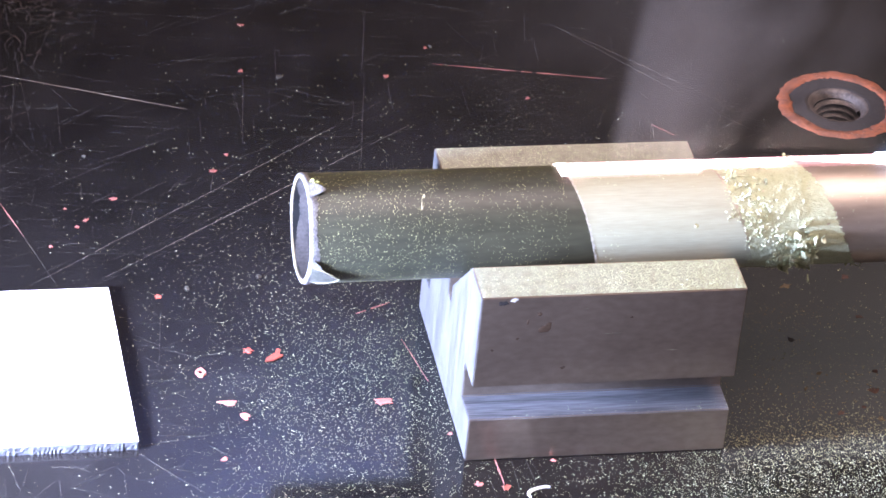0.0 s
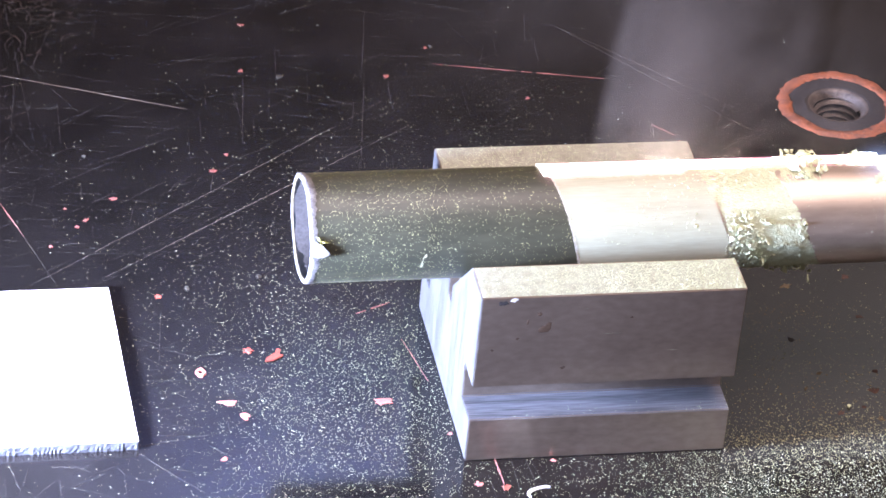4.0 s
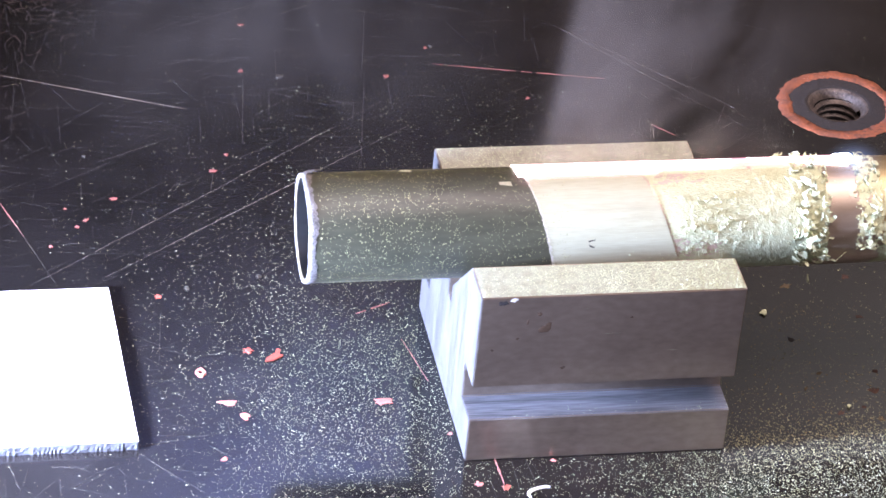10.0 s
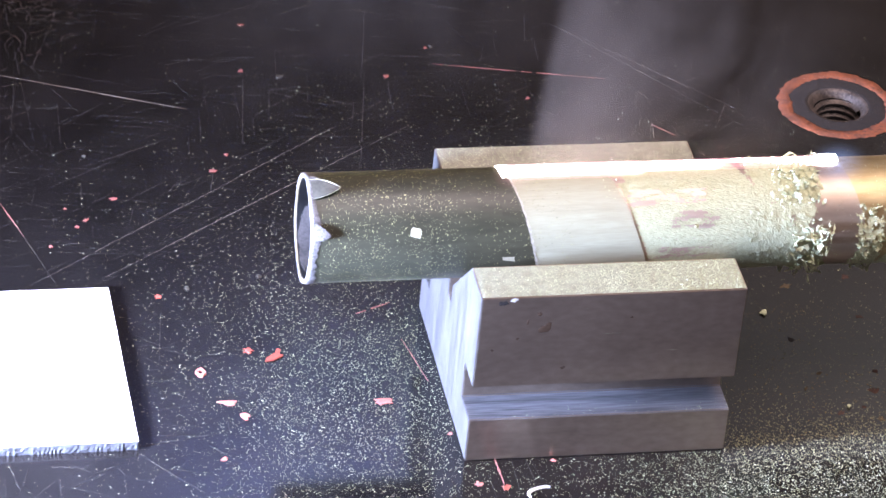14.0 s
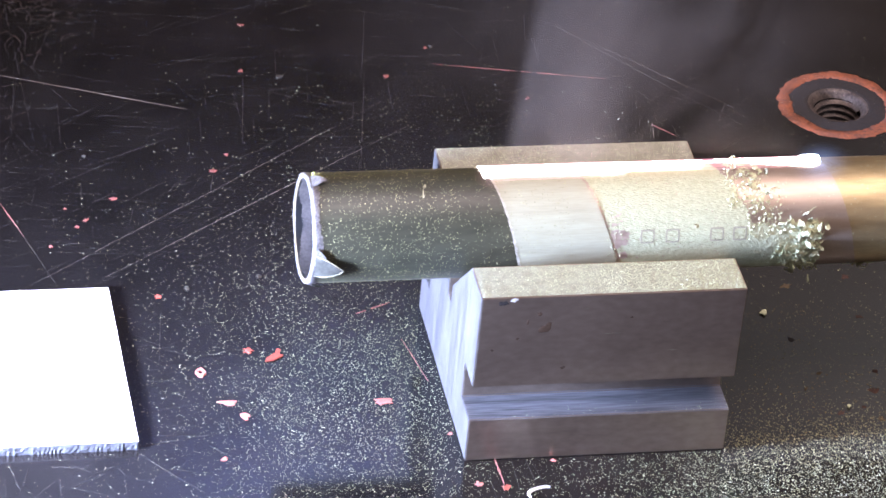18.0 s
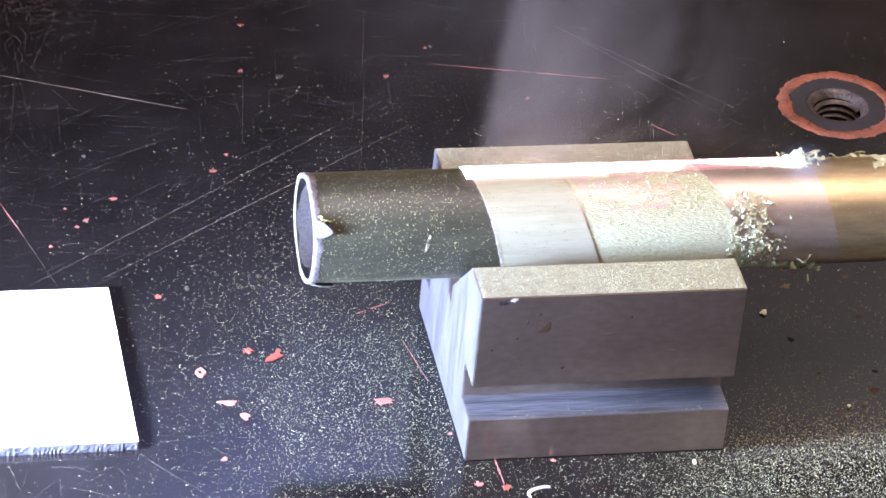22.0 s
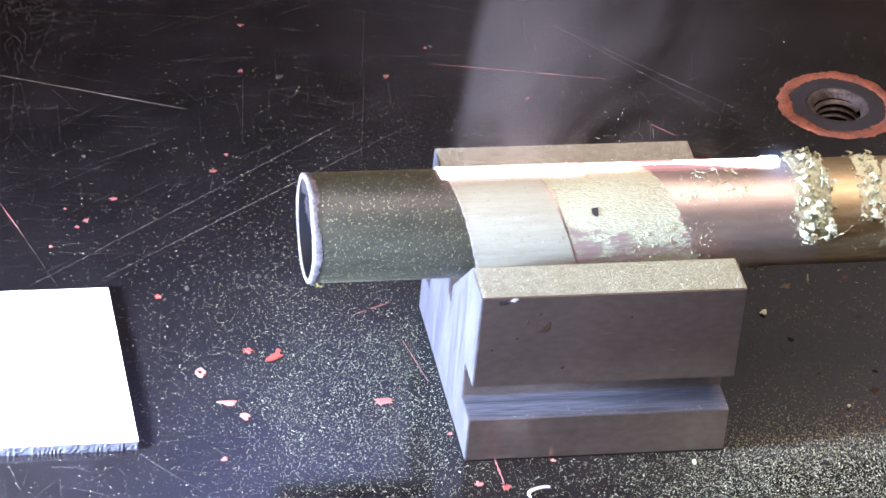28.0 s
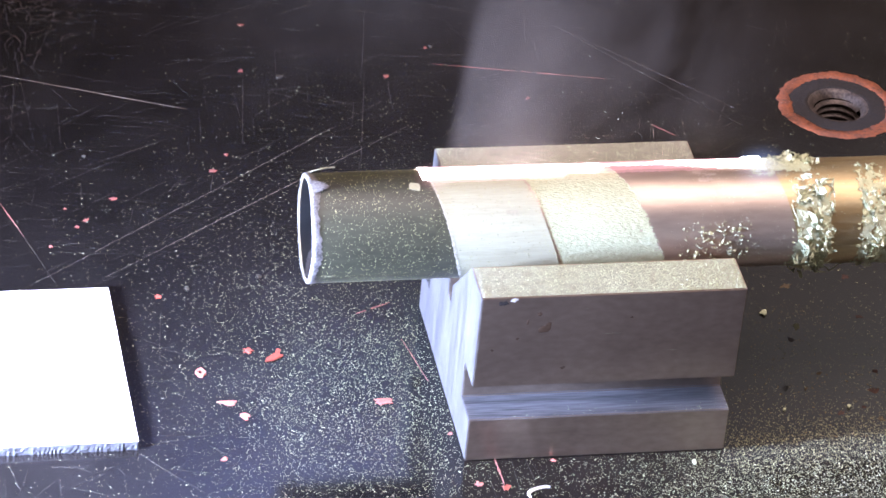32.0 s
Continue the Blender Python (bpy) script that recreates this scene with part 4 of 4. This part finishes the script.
# ---- scratches on the table ----
SCRATCHES = (((-85, 97), (-76, 66), 0.3), ((51.9, 163.7), (80.5, 126.6), 0.3), ((3.2, 145), (-4.2, 105.6), 0.22),
             ((-60.4, 43.6), (-49.3, 38.5), 0.25), ((-49.3, 38.5), (-38.2, 41.1), 0.25),
             ((-72.5, 7.8), (-46.8, 12.9), 0.3), ((-46.8, 12.9), (-33.6, 24.2), 0.2), ((-65.7, 7.7), (-51.9, -8.1), 0.3), ((65.9, 120.2), (64.3, 113.3), 0.22),
             ((-24.9, 146.3), (-29.1, 116), 0.2), ((-36.9, 107.4), (-39.3, 96.4), 0.25), ((-89.5, -5), (-91.5, 7.6), 0.25),
             ((4.0, -3.8), (4.4, -12.4), 0.2), ((9.6, -0.5), (9.5, -11.0), 0.2), ((12.6, -0.2), (13.2, -8.7), 0.2), ((13.7, -0.3), (14.3, -7.3), 0.2), ((18.1, -7.6), (23.8, -8.4), 0.2),
             ((-17.7, 13.2), (-15.6, -1.8), 0.2), ((-17.2, -4.6), (-9.1, 7.7), 0.2), ((-15.9, 11.6), (-14.2, 1.8), 0.2), ((-26.9, 10.5), (-31.2, 5.2), 0.2),
             ((-30.9, 10.8), (-30.7, -3.0), 0.2), ((-26.0, 4.9), (-7.5, -2.0), 0.2), ((-8.2, 24.4), (-12.6, 16.1), 0.2), ((-54.6, 57.2), (-57.4, 37.5), 0.2),
             ((-78.9, 1.4), (-71.4, 7.6), 0.2), ((-81.8, -0.2), (-82.0, -5.9), 0.2), ((81.5, 119.4), (85.9, 129.2), 0.2), ((105.9, 157.4), (96.1, 163.0), 0.2),
             ((2.6, 145.0), (7.7, 172.0), 0.2), ((-72.8, 148.7), (-64.2, 131.7), 0.2), ((-76.4, 165.8), (-75.4, 120.8), 0.2), ((-65.0, 175.2), (-76.0, 141.7), 0.2),
             ((-20.7, 138.9), (-9.9, 132.4), 0.2), ((80.5, 126.6), (88.9, 116.7), 0.2),
             ((-69.6, 135.0), (-40.9, 123.5), 0.16), ((-79.4, 153.3), (-40.6, 137.8), 0.16), ((-22.3, 155.4), (-11.7, 155.9), 0.14), ((-35.4, 136.1), (-28.0, 133.1), 0.14),
             ((-73.8, 165.7), (-81.9, 115.3), 0.13), ((-76.6, 156.1), (-80.4, 121.1), 0.13),
             ((-70.5, 173.0), (-77.2, 153.7), 0.12), ((-59.2, 180.0), (-63.4, 167.7), 0.12), ((-70.8, 169.3), (-63.7, 175.2), 0.12), ((-66.2, 134.2), (-66.7, 126.8), 0.12),
             ((-58.8, 57.5), (-55.7, 53.3), 0.15), ((-62.4, 47.3), (-49.9, 38.0), 0.16), ((-49.9, 38.0), (-39.3, 41.8), 0.16), ((-57.8, 25.9), (-52.4, 27.5), 0.14),
             ((-45.7, 18.4), (-46.0, 12.8), 0.14), ((-81.7, 0.7), (-87.3, -5.5), 0.18), ((-64.7, 6.8), (-80.3, -2.1), 0.14), ((26.3, 166.1), (31.4, 153.4), 0.12),
             ((52.0, 135.3), (62.6, 146.9), 0.12), ((70.4, 133.1), (81.1, 126.6), 0.12))
PALE_SCRATCHES = (((51.9, 163.7), (87.0, 126.0), 0.13), ((66.4, 121.2), (65.2, 114.2), 0.16), ((-80.5, 148.2), (-39.8, 132.1), 0.42), ((-84.0, 64.0), (5.4, 133.1), 0.11), ((-52.8, 77.2), (10.2, 123.2), 0.12), ((-66.0, 67.5), (-20.0, 101.0), 0.10))
RED_SCRATCHES = (((19.8, 148.3), (59.2, 139.8), 0.4), ((-13.9, 51.6), (-6.0, 55.1), 0.5), ((-5.8, 41.9), (-2.8, 26.9), 0.45), ((6.1, 2.5), (6.7, -9.5), 0.5),
                 ((65.9, 120.2), (70.5, 115.3), 0.5), ((-85, 97), (-81, 84), 0.35))


def scratch_bm(p, q, width, seed, gaps=0.13):
    """A shallow ploughed line with a raised, uneven lip."""
    rnd = random.Random(seed)
    bm = bmesh.new()
    d = Vector((q[0] - p[0], q[1] - p[1], 0))
    n = max(5, int(d.length / 1.2))
    side = Vector((-d.y, d.x, 0)).normalized()
    rows, off = [], 0.0
    for i in range(n + 1):
        f = i / n
        off += rnd.uniform(-0.04, 0.04)
        c = Vector((p[0], p[1], 0)) + d * f + side * off
        w = width * 0.5 * rnd.uniform(0.35, 1.0) * (0.3 + 0.7 * math.sin(math.pi * min(max(f, 0.08), 0.92)))
        rows.append([bm.verts.new(c - side * w + Vector((0, 0, 0.006))), bm.verts.new(c + Vector((0, 0, 0.03))), bm.verts.new(c + side * w + Vector((0, 0, 0.006)))])
    for a, b in zip(rows, rows[1:]):
        if rnd.random() < gaps:
            continue
        for i in range(2):
            bm.faces.new((a[i], b[i], b[i + 1], a[i + 1]))
    bmesh.ops.recalc_face_normals(bm, faces=bm.faces)
    for f in bm.faces:
        if f.normal.z < 0:
            f.normal_flip()
    return bm


for k, (p, q, w) in enumerate(SCRATCHES):
    part("scratch", scratch_bm(p, q, w * (0.4 if p[0] < -55 and p[1] > 100 else 0.6), k), M_SCRATCH, table)
for k, (p, q, w) in enumerate(PALE_SCRATCHES):
    part("scratch", scratch_bm(p, q, w, 80 + k, 0.02), M_SCRATCH_PALE, table, "long bright scratch")
for k, (p, q, w) in enumerate(RED_SCRATCHES):
    part("scratch", scratch_bm(p, q, 1.2 * w, 50 + k, 0.04), M_SCRATCH_RED, table, "reddish scratch")

bm_all = bmesh.new()
rng = random.Random(31)


def add_scratch(p, q, w, seed):
    b = scratch_bm(p, q, w, seed)
    me = bpy.data.meshes.new("tmp")
    b.to_mesh(me)
    b.free()
    bm_all.from_mesh(me)
    bpy.data.meshes.remove(me)


for k in range(170):
    u = rng.random()
    if u < 0.5:
        x, y, ln, th = rng.uniform(-95, -10), rng.uniform(-15, 40), rng.uniform(3, 14), rng.uniform(0, 180)
    elif u < 0.68:
        x, y, ln, th = rng.uniform(-100, -70), rng.uniform(110, 180), rng.uniform(4, 16), rng.uniform(60, 150)
    else:
        x, y, ln, th = rng.uniform(-95, 135), rng.uniform(65, 180), rng.uniform(4, 26), rng.choice((rng.uniform(-30, 5), rng.uniform(20, 45), rng.uniform(0, 180)))
    dx, dy = ln * math.cos(radians(th)) / 2, ln * math.sin(radians(th)) / 2
    if covered(x, y) or covered(x + dx, y + dy) or covered(x - dx, y - dy):
        continue
    add_scratch((x - dx, y - dy), (x + dx, y + dy), rng.uniform(0.04, 0.10), 300 + k)
for k in range(60):
    x, y, ln, th = rng.uniform(-95, 135), rng.uniform(75, 182), rng.uniform(3, 14), rng.gauss(-9, 5) if rng.random() < 0.7 else rng.gauss(82, 8)
    dx, dy = ln * math.cos(radians(th)) / 2, ln * math.sin(radians(th)) / 2
    if not (covered(x, y) or covered(x + dx, y + dy) or covered(x - dx, y - dy)):
        add_scratch((x - dx, y - dy), (x + dx, y + dy), rng.uniform(0.04, 0.09), 900 + k)
for k in range(520):
    u = rng.random()
    if u < 0.45:
        x, y, ln, th = rng.uniform(-95, 40), rng.uniform(70, 185), rng.uniform(3, 18), rng.gauss(-9, 6)
    elif u < 0.7:
        x, y, ln, th = rng.uniform(-95, 120), rng.uniform(62, 185), rng.uniform(3, 22), rng.gauss(36, 6)
    elif u < 0.85:
        x, y, ln, th = rng.uniform(-100, -5), rng.uniform(-15, 60), rng.uniform(2, 12), rng.uniform(0, 180)
    else:
        x, y, ln, th = rng.uniform(-95, 120), rng.uniform(62, 185), rng.uniform(2, 14), rng.gauss(86, 8)
    dx, dy = ln * math.cos(radians(th)) / 2, ln * math.sin(radians(th)) / 2
    if not (covered(x, y) or covered(x + dx, y + dy) or covered(x - dx, y - dy)):
        add_scratch((x - dx, y - dy), (x + dx, y + dy), rng.uniform(0.03, 0.085), 2000 + k)
# a worn patch of small curls by the far corner
worn = bmesh.new()
for k in range(150):
    x, y, r, turn = rng.uniform(-91, -62), 0, rng.uniform(1.2, 5.0), rng.uniform(0, 6.28)
    y = 186 - 62 * rng.random() ** 1.7 * (1.0 if x < -78 else 0.45)
    span, prev = rng.uniform(0.5, 1.7), None
    for i in range(7):
        a = turn + span * i / 6
        w = rng.uniform(0.015, 0.05)
        pair = [worn.verts.new((x + (r + d) * math.cos(a), y + (r + d) * math.sin(a) * 1.2, 0.012)) for d in (-w, w)]
        if prev:
            worn.faces.new((prev[0], pair[0], pair[1], prev[1]))
        prev = pair
bmesh.ops.recalc_face_normals(worn, faces=worn.faces)
tagged(part("worn_curls", worn, M_WORN, table, "worn brown curls in the black top"), kind="stuff")
tagged(part("scuffing", bm_all, M_SCRATCH, table, "fine pale scratches all over the black top"), kind="stuff")


# ---- paint chips and shavings ----
CHIPS = ((-38.6, 40.0, 1.0, 1.1, 20, 0), (-45.0, 22.6, 1.05, 2.0, -5, 1), (-42.4, 17.8, 1.2, 1.2, -40, 1),
         (-13.2, 20.7, 1.05, 2.1, -3, 1), (-55.0, 60.3, 0.8, 1.2, 0, 0), (-48.4, 4.1, 0.8, 1.0, 30, 1), (1.6, -7.6, 0.9, 0.9, 40, 1), (-1.2, 9.0, 0.6, 1.2, 0, 1),
         (-37.0, 106.7, 1.2, 1.2, 0, 0), (-33.3, 113.1, 0.8, 1.0, 0, 0), (-67.2, 89.4, 0.7, 1.4, 30, 0), (-69.3, 86.9, 0.7, 1.1, 0, 0), (-75.6, 79.9, 0.7, 1.0, 0, 0),
         (7.9, 143.5, 0.9, 1.1, 30, 0), (39.4, 132.5, 0.8, 1.0, 0, 0), (-25.4, 147.3, 0.9, 1.0, 0, 0), (19.3, 155.2, 0.7, 1.0, 0, 0), (-22.7, 167.3, 0.7, 1.6, 0, 0),
         (-60.4, 97.2, 0.7, 1.8, 20, 0), (6.9, -9.2, 1.0, 1.2, 40, 0), (18.1, -1.2, 0.6, 1.0, 80, 1), (-71.2, 93.9, 0.5, 1.0, 0, 0))
for k, (x, y, s, lg, tn, pale) in enumerate(CHIPS):
    ob = tagged(link_mesh("paint_chip", chip_bm(s if y < 62 else 0.8 * s, 0.15, 400 + k, lg, 13), M_PINK if pale else (M_RED if y < 62 else M_DULLRED)),
                "small faded pink flake of paint lying on the table" if pale else "small red flake of paint lying on the table", "paint chip", "paint chips on the table")
    ob.matrix_basis = pose(x * MM, y * MM, 0, 0, 0, tn)


M_RUST = material("rust_mark", (0.055, 0.021, 0.011), (0.009, 0.006, 0.004), rough=0.8, scale=700, fine=2500, bump=0.3)
M_SHADE_DUST = material("shaded_dust", (0.22, 0.15, 0.045), (0.10, 0.07, 0.02), rough=0.9, scale=300, fine=2000, vary=0.5)
M_OCHRE = material("ochre_mark", (0.085, 0.058, 0.022), (0.015, 0.011, 0.006), rough=0.8, scale=700, fine=2500, bump=0.3)
for k, (x, y, sz, lg, tn, ochre) in enumerate(((95.5, 58.3, 1.2, 1.6, 10, 0), (81.4, 55.6, 1.0, 2.4, 15, 1), (82.0, 10.2, 0.9, 1.8, 40, 0), (90.7, 17.4, 1.3, 1.5, 20, 0), (89.8, 7.7, 0.9, 1.7, 60, 1),
                                              (94.7, 43.5, 0.7, 2.0, -20, 0), (80.8, 24.2, 0.6, 2.2, 30, 1), (87.3, 11.9, 0.7, 1.4, 0, 0), (76.5, 19.0, 0.5, 2.5, 50, 1), (93.0, 24.0, 0.8, 1.5, 80, 0))):
    ob = tagged(link_mesh("rust_mark", chip_bm(sz * 0.85, 0.01, 820 + k, lg * 0.8, 21), M_OCHRE if ochre else M_RUST),
                "ochre smear of old grime on the black table" if ochre else "small patch of red rust on the black table", "rust mark", "rust marks on the table")
    ob.matrix_basis = pose(x * MM, y * MM, 0, 0, 0, tn)


# dust right of the block, its dim yellow colour standing for the shade there
rng = random.Random(88)
ochre = [((rng.gauss(76, 11), rng.uniform(2, 50), 0.0), (0, 0, 1)) for _ in range(1100)]
tagged(specks("shaded_dust", [q for q in ochre if not covered(q[0][0], q[0][1])], M_SHADE_DUST, 0.06, 0.2, seed=89), "dust specks coloured dull ochre for the shade beside the V-block", "dust", kind="stuff")


def ring_chip():
    """A curled scrap of paint, like a small letter o."""
    bm, rnd, n = bmesh.new(), random.Random(77), 14
    rows = []
    for i in range(n):
        a = 2 * math.pi * i / n
        k = rnd.uniform(0.85, 1.15)
        rows.append([bm.verts.new((r * k * math.cos(a), 1.35 * r * k * math.sin(a), z)) for r, z in ((0.45, 0), (0.5, 0.4), (0.95, 0.45), (1.1, 0))])
    for i in range(n):
        p, q = rows[i], rows[(i + 1) % n]
        for j in range(3):
            bm.faces.new((p[j], q[j], q[j + 1], p[j + 1]))
        bm.faces.new((p[0], p[3], q[3], q[0]))
    bmesh.ops.recalc_face_normals(bm, faces=bm.faces)
    return bm


ob = tagged(link_mesh("paint_chip", ring_chip(), M_PINK), "curled pink ring-shaped scrap of paint on the table", "paint chip", "paint chips on the table")
ob.location = (-49.4 * MM, 33.0 * MM, 0)
ob = tagged(link_mesh("paint_fleck", chip_bm(0.9, 0.1, 78, 1.6), M_DARK), "small black fleck lying on the table", "fleck")
ob.matrix_basis = pose(77.7 * MM, 36.2 * MM, 0, 0, 0, -40)


def arrow_chip():
    bm = bmesh.new()
    pts = ((-2.2, -1.9), (-0.3, -1.6), (1.4, -0.6), (2.0, -0.1), (1.1, 0.2), (1.7, 2.0), (0.9, 2.3), (0.3, 0.7), (-1.2, -0.4), (-1.8, -0.9))
    lo = [bm.verts.new((x, y, 0.0)) for x, y in pts]
    hi = [bm.verts.new((x * 0.96, y * 0.96, 0.35)) for x, y in pts]
    bm.faces.new(hi)
    bm.faces.new(lo[::-1])
    for i in range(len(pts)):
        j = (i + 1) % len(pts)
        bm.faces.new((lo[i], lo[j], hi[j], hi[i]))
    return bm


ob = tagged(link_mesh("paint_chip", arrow_chip(), M_RED), "bright red arrow-shaped flake of paint on the table", "paint chip", "paint chips on the table")
ob.location = (-33.4 * MM, 37.8 * MM, 0)


def shaving_bm():
    """A curved white sliver, an arc."""
    bm = bmesh.new()
    rows = []
    for i in range(13):
        a = radians(205 - 215 * i / 12 * 0.62)
        w = 0.2 + 0.75 * math.sin(math.pi * i / 12)
        rows.append([bm.verts.new(((3.6 + d) * math.cos(a), (2.2 + d) * math.sin(a), z)) for d, z in ((-w / 2, 0), (0, 0.45), (w / 2, 0))])
    for p, q in zip(rows, rows[1:]):
        for i in range(2):
            bm.faces.new((p[i], q[i], q[i + 1], p[i + 1]))
        bm.faces.new((p[0], p[2], q[2], q[0]))
    bmesh.ops.recalc_face_normals(bm, faces=bm.faces)
    return bm


ob = tagged(link_mesh("white_shaving", shaving_bm(), M_WHITE), "curved white sliver lying on the black table", "shaving")
ob.location = (14.6 * MM, -11.8 * MM, 0)

for k, (x, y, s) in enumerate(((-17.1, 144.2, 1.0), (-32.7, 66.1, 0.9), (-48.5, 62.8, 0.8), (-65.0, 114.1, 0.5), (20.5, 155.6, 0.6))):
    ob = tagged(link_mesh("metal_chip", chip_bm(s, 0.3, 500 + k, 1.0, 7), M_SCRATCH), "small grey metal chip lying on the table", "metal chip", "metal chips on the table")
    ob.location = (x * MM, y * MM, 0)

# ---- flakes that fly off the line and drop ----
FLYERS = []
for k, (t0, t1, a, b, s) in enumerate(((2.2, 2.75, (80, 18, 46), (84, 12, 0.2), 0.5), (8.75, 9.2, (70, 17, 44), (74, 46, 0.2), 0.8), (19.85, 20.15, (46, 14, 46), (47, -4, 0.2), 0.5),
                                       (28.2, 28.7, (66, 16, 46), (70, 12, 0.2), 0.4), (31.8, 32.0, (72, 17, 30), (76, 30, 8), 0.7))):
    ob = tagged(link_mesh("loose_flake", chip_bm(s, 0.25, 700 + k, 1.8, 8), M_FLAKE), "pale green flake dropping from the pipe to the table", "flake", "loose flakes")
    FLYERS.append((ob, t0, t1, a, b, k))

# ---- smoke ----
SMOKE = []


def smoke_sheet(x, y, z, w, h, density, seed, edge, bow, foot):
    bm = bmesh.new()
    n = 16
    cols = []
    for i in range(n + 1):
        f = i / n - 0.5
        cols.append([bm.verts.new((w * f, bow * (1 - (2 * f) ** 2) + (0.02 * w * math.sin(5 * f + k) if bow else 0.0), h * k / 8)) for k in range(9)])
    for p, q in zip(cols, cols[1:]):
        for k in range(8):
            bm.faces.new((p[k], q[k], q[k + 1], p[k + 1]))
    ob = link_mesh("smoke_wisp", bm, smoke_material("thin_smoke", density, (w * MM, h * MM), seed, edge, foot), smooth=True)
    tagged(ob, "thin grey smoke drifting up from the laser line", "smoke", "smoke wisps")
    SMOKE.append((ob, x, y, z, w))


# first two sheets: the light fan's left edge is drawn into the smoke's density
smoke_sheet(0, 27.5, 50, 36, 78, 0.17, 0.1, 0.11, 0, 0.02)
smoke_sheet(0, 31, 49, 74, 105, 0.095, 0.37, 0.16, 2, 0.02)
smoke_sheet(-10, 38, 40, 120, 110, 0.032, 0.62, 0.45, 8, 0.35)

# ---- motion ----
TURN = ((0, 0), (1, 16.6), (2, 28.9), (3, 46.7), (3.5, 56.6), (4.5, 72.7), (5.5, 86), (6.5, 99.6), (7.5, 117.3), (8.5, 142.1), (9.5, 162.6), (10.5, 181.8), (11.5, 202.2),
        (12.5, 225), (13.5, 245.8), (14.5, 272), (15.5, 296), (16.5, 317.1), (17.5, 336.6), (18.5, 356.5), (19.5, 374.3), (20, 382), (20.5, 386), (21, 390.2), (22, 404.1),
        (23, 418.5), (24, 433.6), (25, 452), (26, 468), (27, 482.3), (28, 497.9), (29, 514.3), (30, 532.5), (31, 548.3), (32, 566.7))
EDGE_COAT = ((0, 20.9), (6, 15.44), (9, 12.77), (13, 9.52), (19, 4.08), (23, 0.62), (28, -3.65), (32, -7.44))
EDGE_FRESH = ((0, 51), (6, 44), (9, 37.5), (13, 30.5), (19, 21.8), (23, 18.5), (28, 14.5), (32, 11.0))
EDGE_GREEN = ((0, 70), (6, 60), (9, 58.5), (13, 57), (19, 51), (23, 47), (28, 38), (32, 31))
EDGE_DULL = ((0, 90), (6, 84.2), (9, 82), (13, 79), (19, 74.2), (23, 71.2), (28, 67.4), (32, 63.5))


SMOKE_EDGE = ((0, 7.0), (3, 7.0), (7, 6.0), (9, 1.5), (13, 3.0), (17, 2.0), (23, -1.0), (29, -1.0), (32, 2.0))
LEAN = 5.0


def slide(rows, start):
    return [(t, pose((x - start) * MM, 0, 0)) for t, x in rows]


def motions():
    walk(wall, [(t, pose(0.00062 * a / 360, 0, 0, a, 0, 0)) for t, a in TURN])
    for ob, t0, side, drop in ((loose_a, 14.5, -20.0, -28.0), (loose_c, 17.5, -30.0, -28.0), (loose_b, 7.5, -30.0, -28.0)):
        rows = [(t, pose(0, 0, 0, a, 0, 0)) for t, a in TURN if t <= t0]
        last = rows[-1][1].copy()
        fallen = Matrix.Translation((side * MM, 0.050, drop * MM)) @ last
        walk(ob, rows + [(t0 + 0.2, fallen), (32, fallen)])
    walk(coat_a, slide(EDGE_COAT, 20.9))
    walk(frayed, slide(EDGE_COAT, 20.9))
    walk(coat_b, slide([(t, min(7.0, x - 0.7)) for t, x in ((0, 20), (13, 9.5), (15, 7.71), (19, 4.08), (23, 0.62), (28, -3.65), (32, -7.44))], 7.0))
    walk(fresh, slide(EDGE_FRESH, 51.0))
    walk(seam, slide(EDGE_FRESH, 51.0))
    walk(green, slide(EDGE_GREEN, 72.0))
    walk(bare_cover, slide(EDGE_GREEN, 72.0))
    walk(dull, slide(EDGE_DULL, 90.0))
    walk(hot_mid, [(t, pose((g - 1.5 - float(np.interp(t, *zip(*EDGE_COAT)))) * MM, 0, 0)) for t, g in EDGE_GREEN])
    walk(laser, [(t, pose(x * MM, YC * MM, ZC * MM)) for t, x in EDGE_COAT])
    for ob, t0 in falls:
        walk(ob, [(0, pose(0, 0, 0.4)), (t0, pose(0, 0, 0.4)), (t0 + 0.3, pose(0, 0, 0)), (32, pose(0, 0, 0))])
    for ob, t0, t1, a, b, k in FLYERS:
        pa, pb = pose(*[c * MM for c in a], 40, 20 * k, 30), pose(*[c * MM for c in b], 0, 0, 60)
        walk(ob, [(0, pa), (t0, pa), (t1, pb)] + ([(32, pb)] if t1 < 32 else []))
    for k, (ob, x, y, z, w) in enumerate(SMOKE):
        rows = []
        for i in range(33):
            t = float(i)
            left = float(np.interp(t, *zip(*EDGE_COAT))) + float(np.interp(t, *zip(*SMOKE_EDGE)))
            rise = 5 * math.sin(0.7 * t + 1.9 * k)
            if k == 2:
                swing = float(np.interp(t, (0, 3, 8, 9.5, 12, 14, 17, 22, 25, 28, 30, 32), (26, 10, 16, -38, -36, -14, 24, 24, 0, 28, 6, 10)))
                rows.append((t, pose((x + left + swing) * MM, y * MM, (z + rise) * MM, 0, 0, 6 * math.sin(0.5 * t))))
            else:
                # the edge of the lit smoke stays on the leaning edge of the light while the wisps rise and sink
                lean = radians(LEAN)
                mid = w / 2 + 4 * k * math.sin(0.45 * t)
                rows.append((t, pose((x + left + mid * math.cos(lean) + rise * math.sin(lean)) * MM, y * MM, (z - mid * math.sin(lean) + rise * math.cos(lean)) * MM, 0, LEAN, 0)))
        walk(ob, rows)


motions()
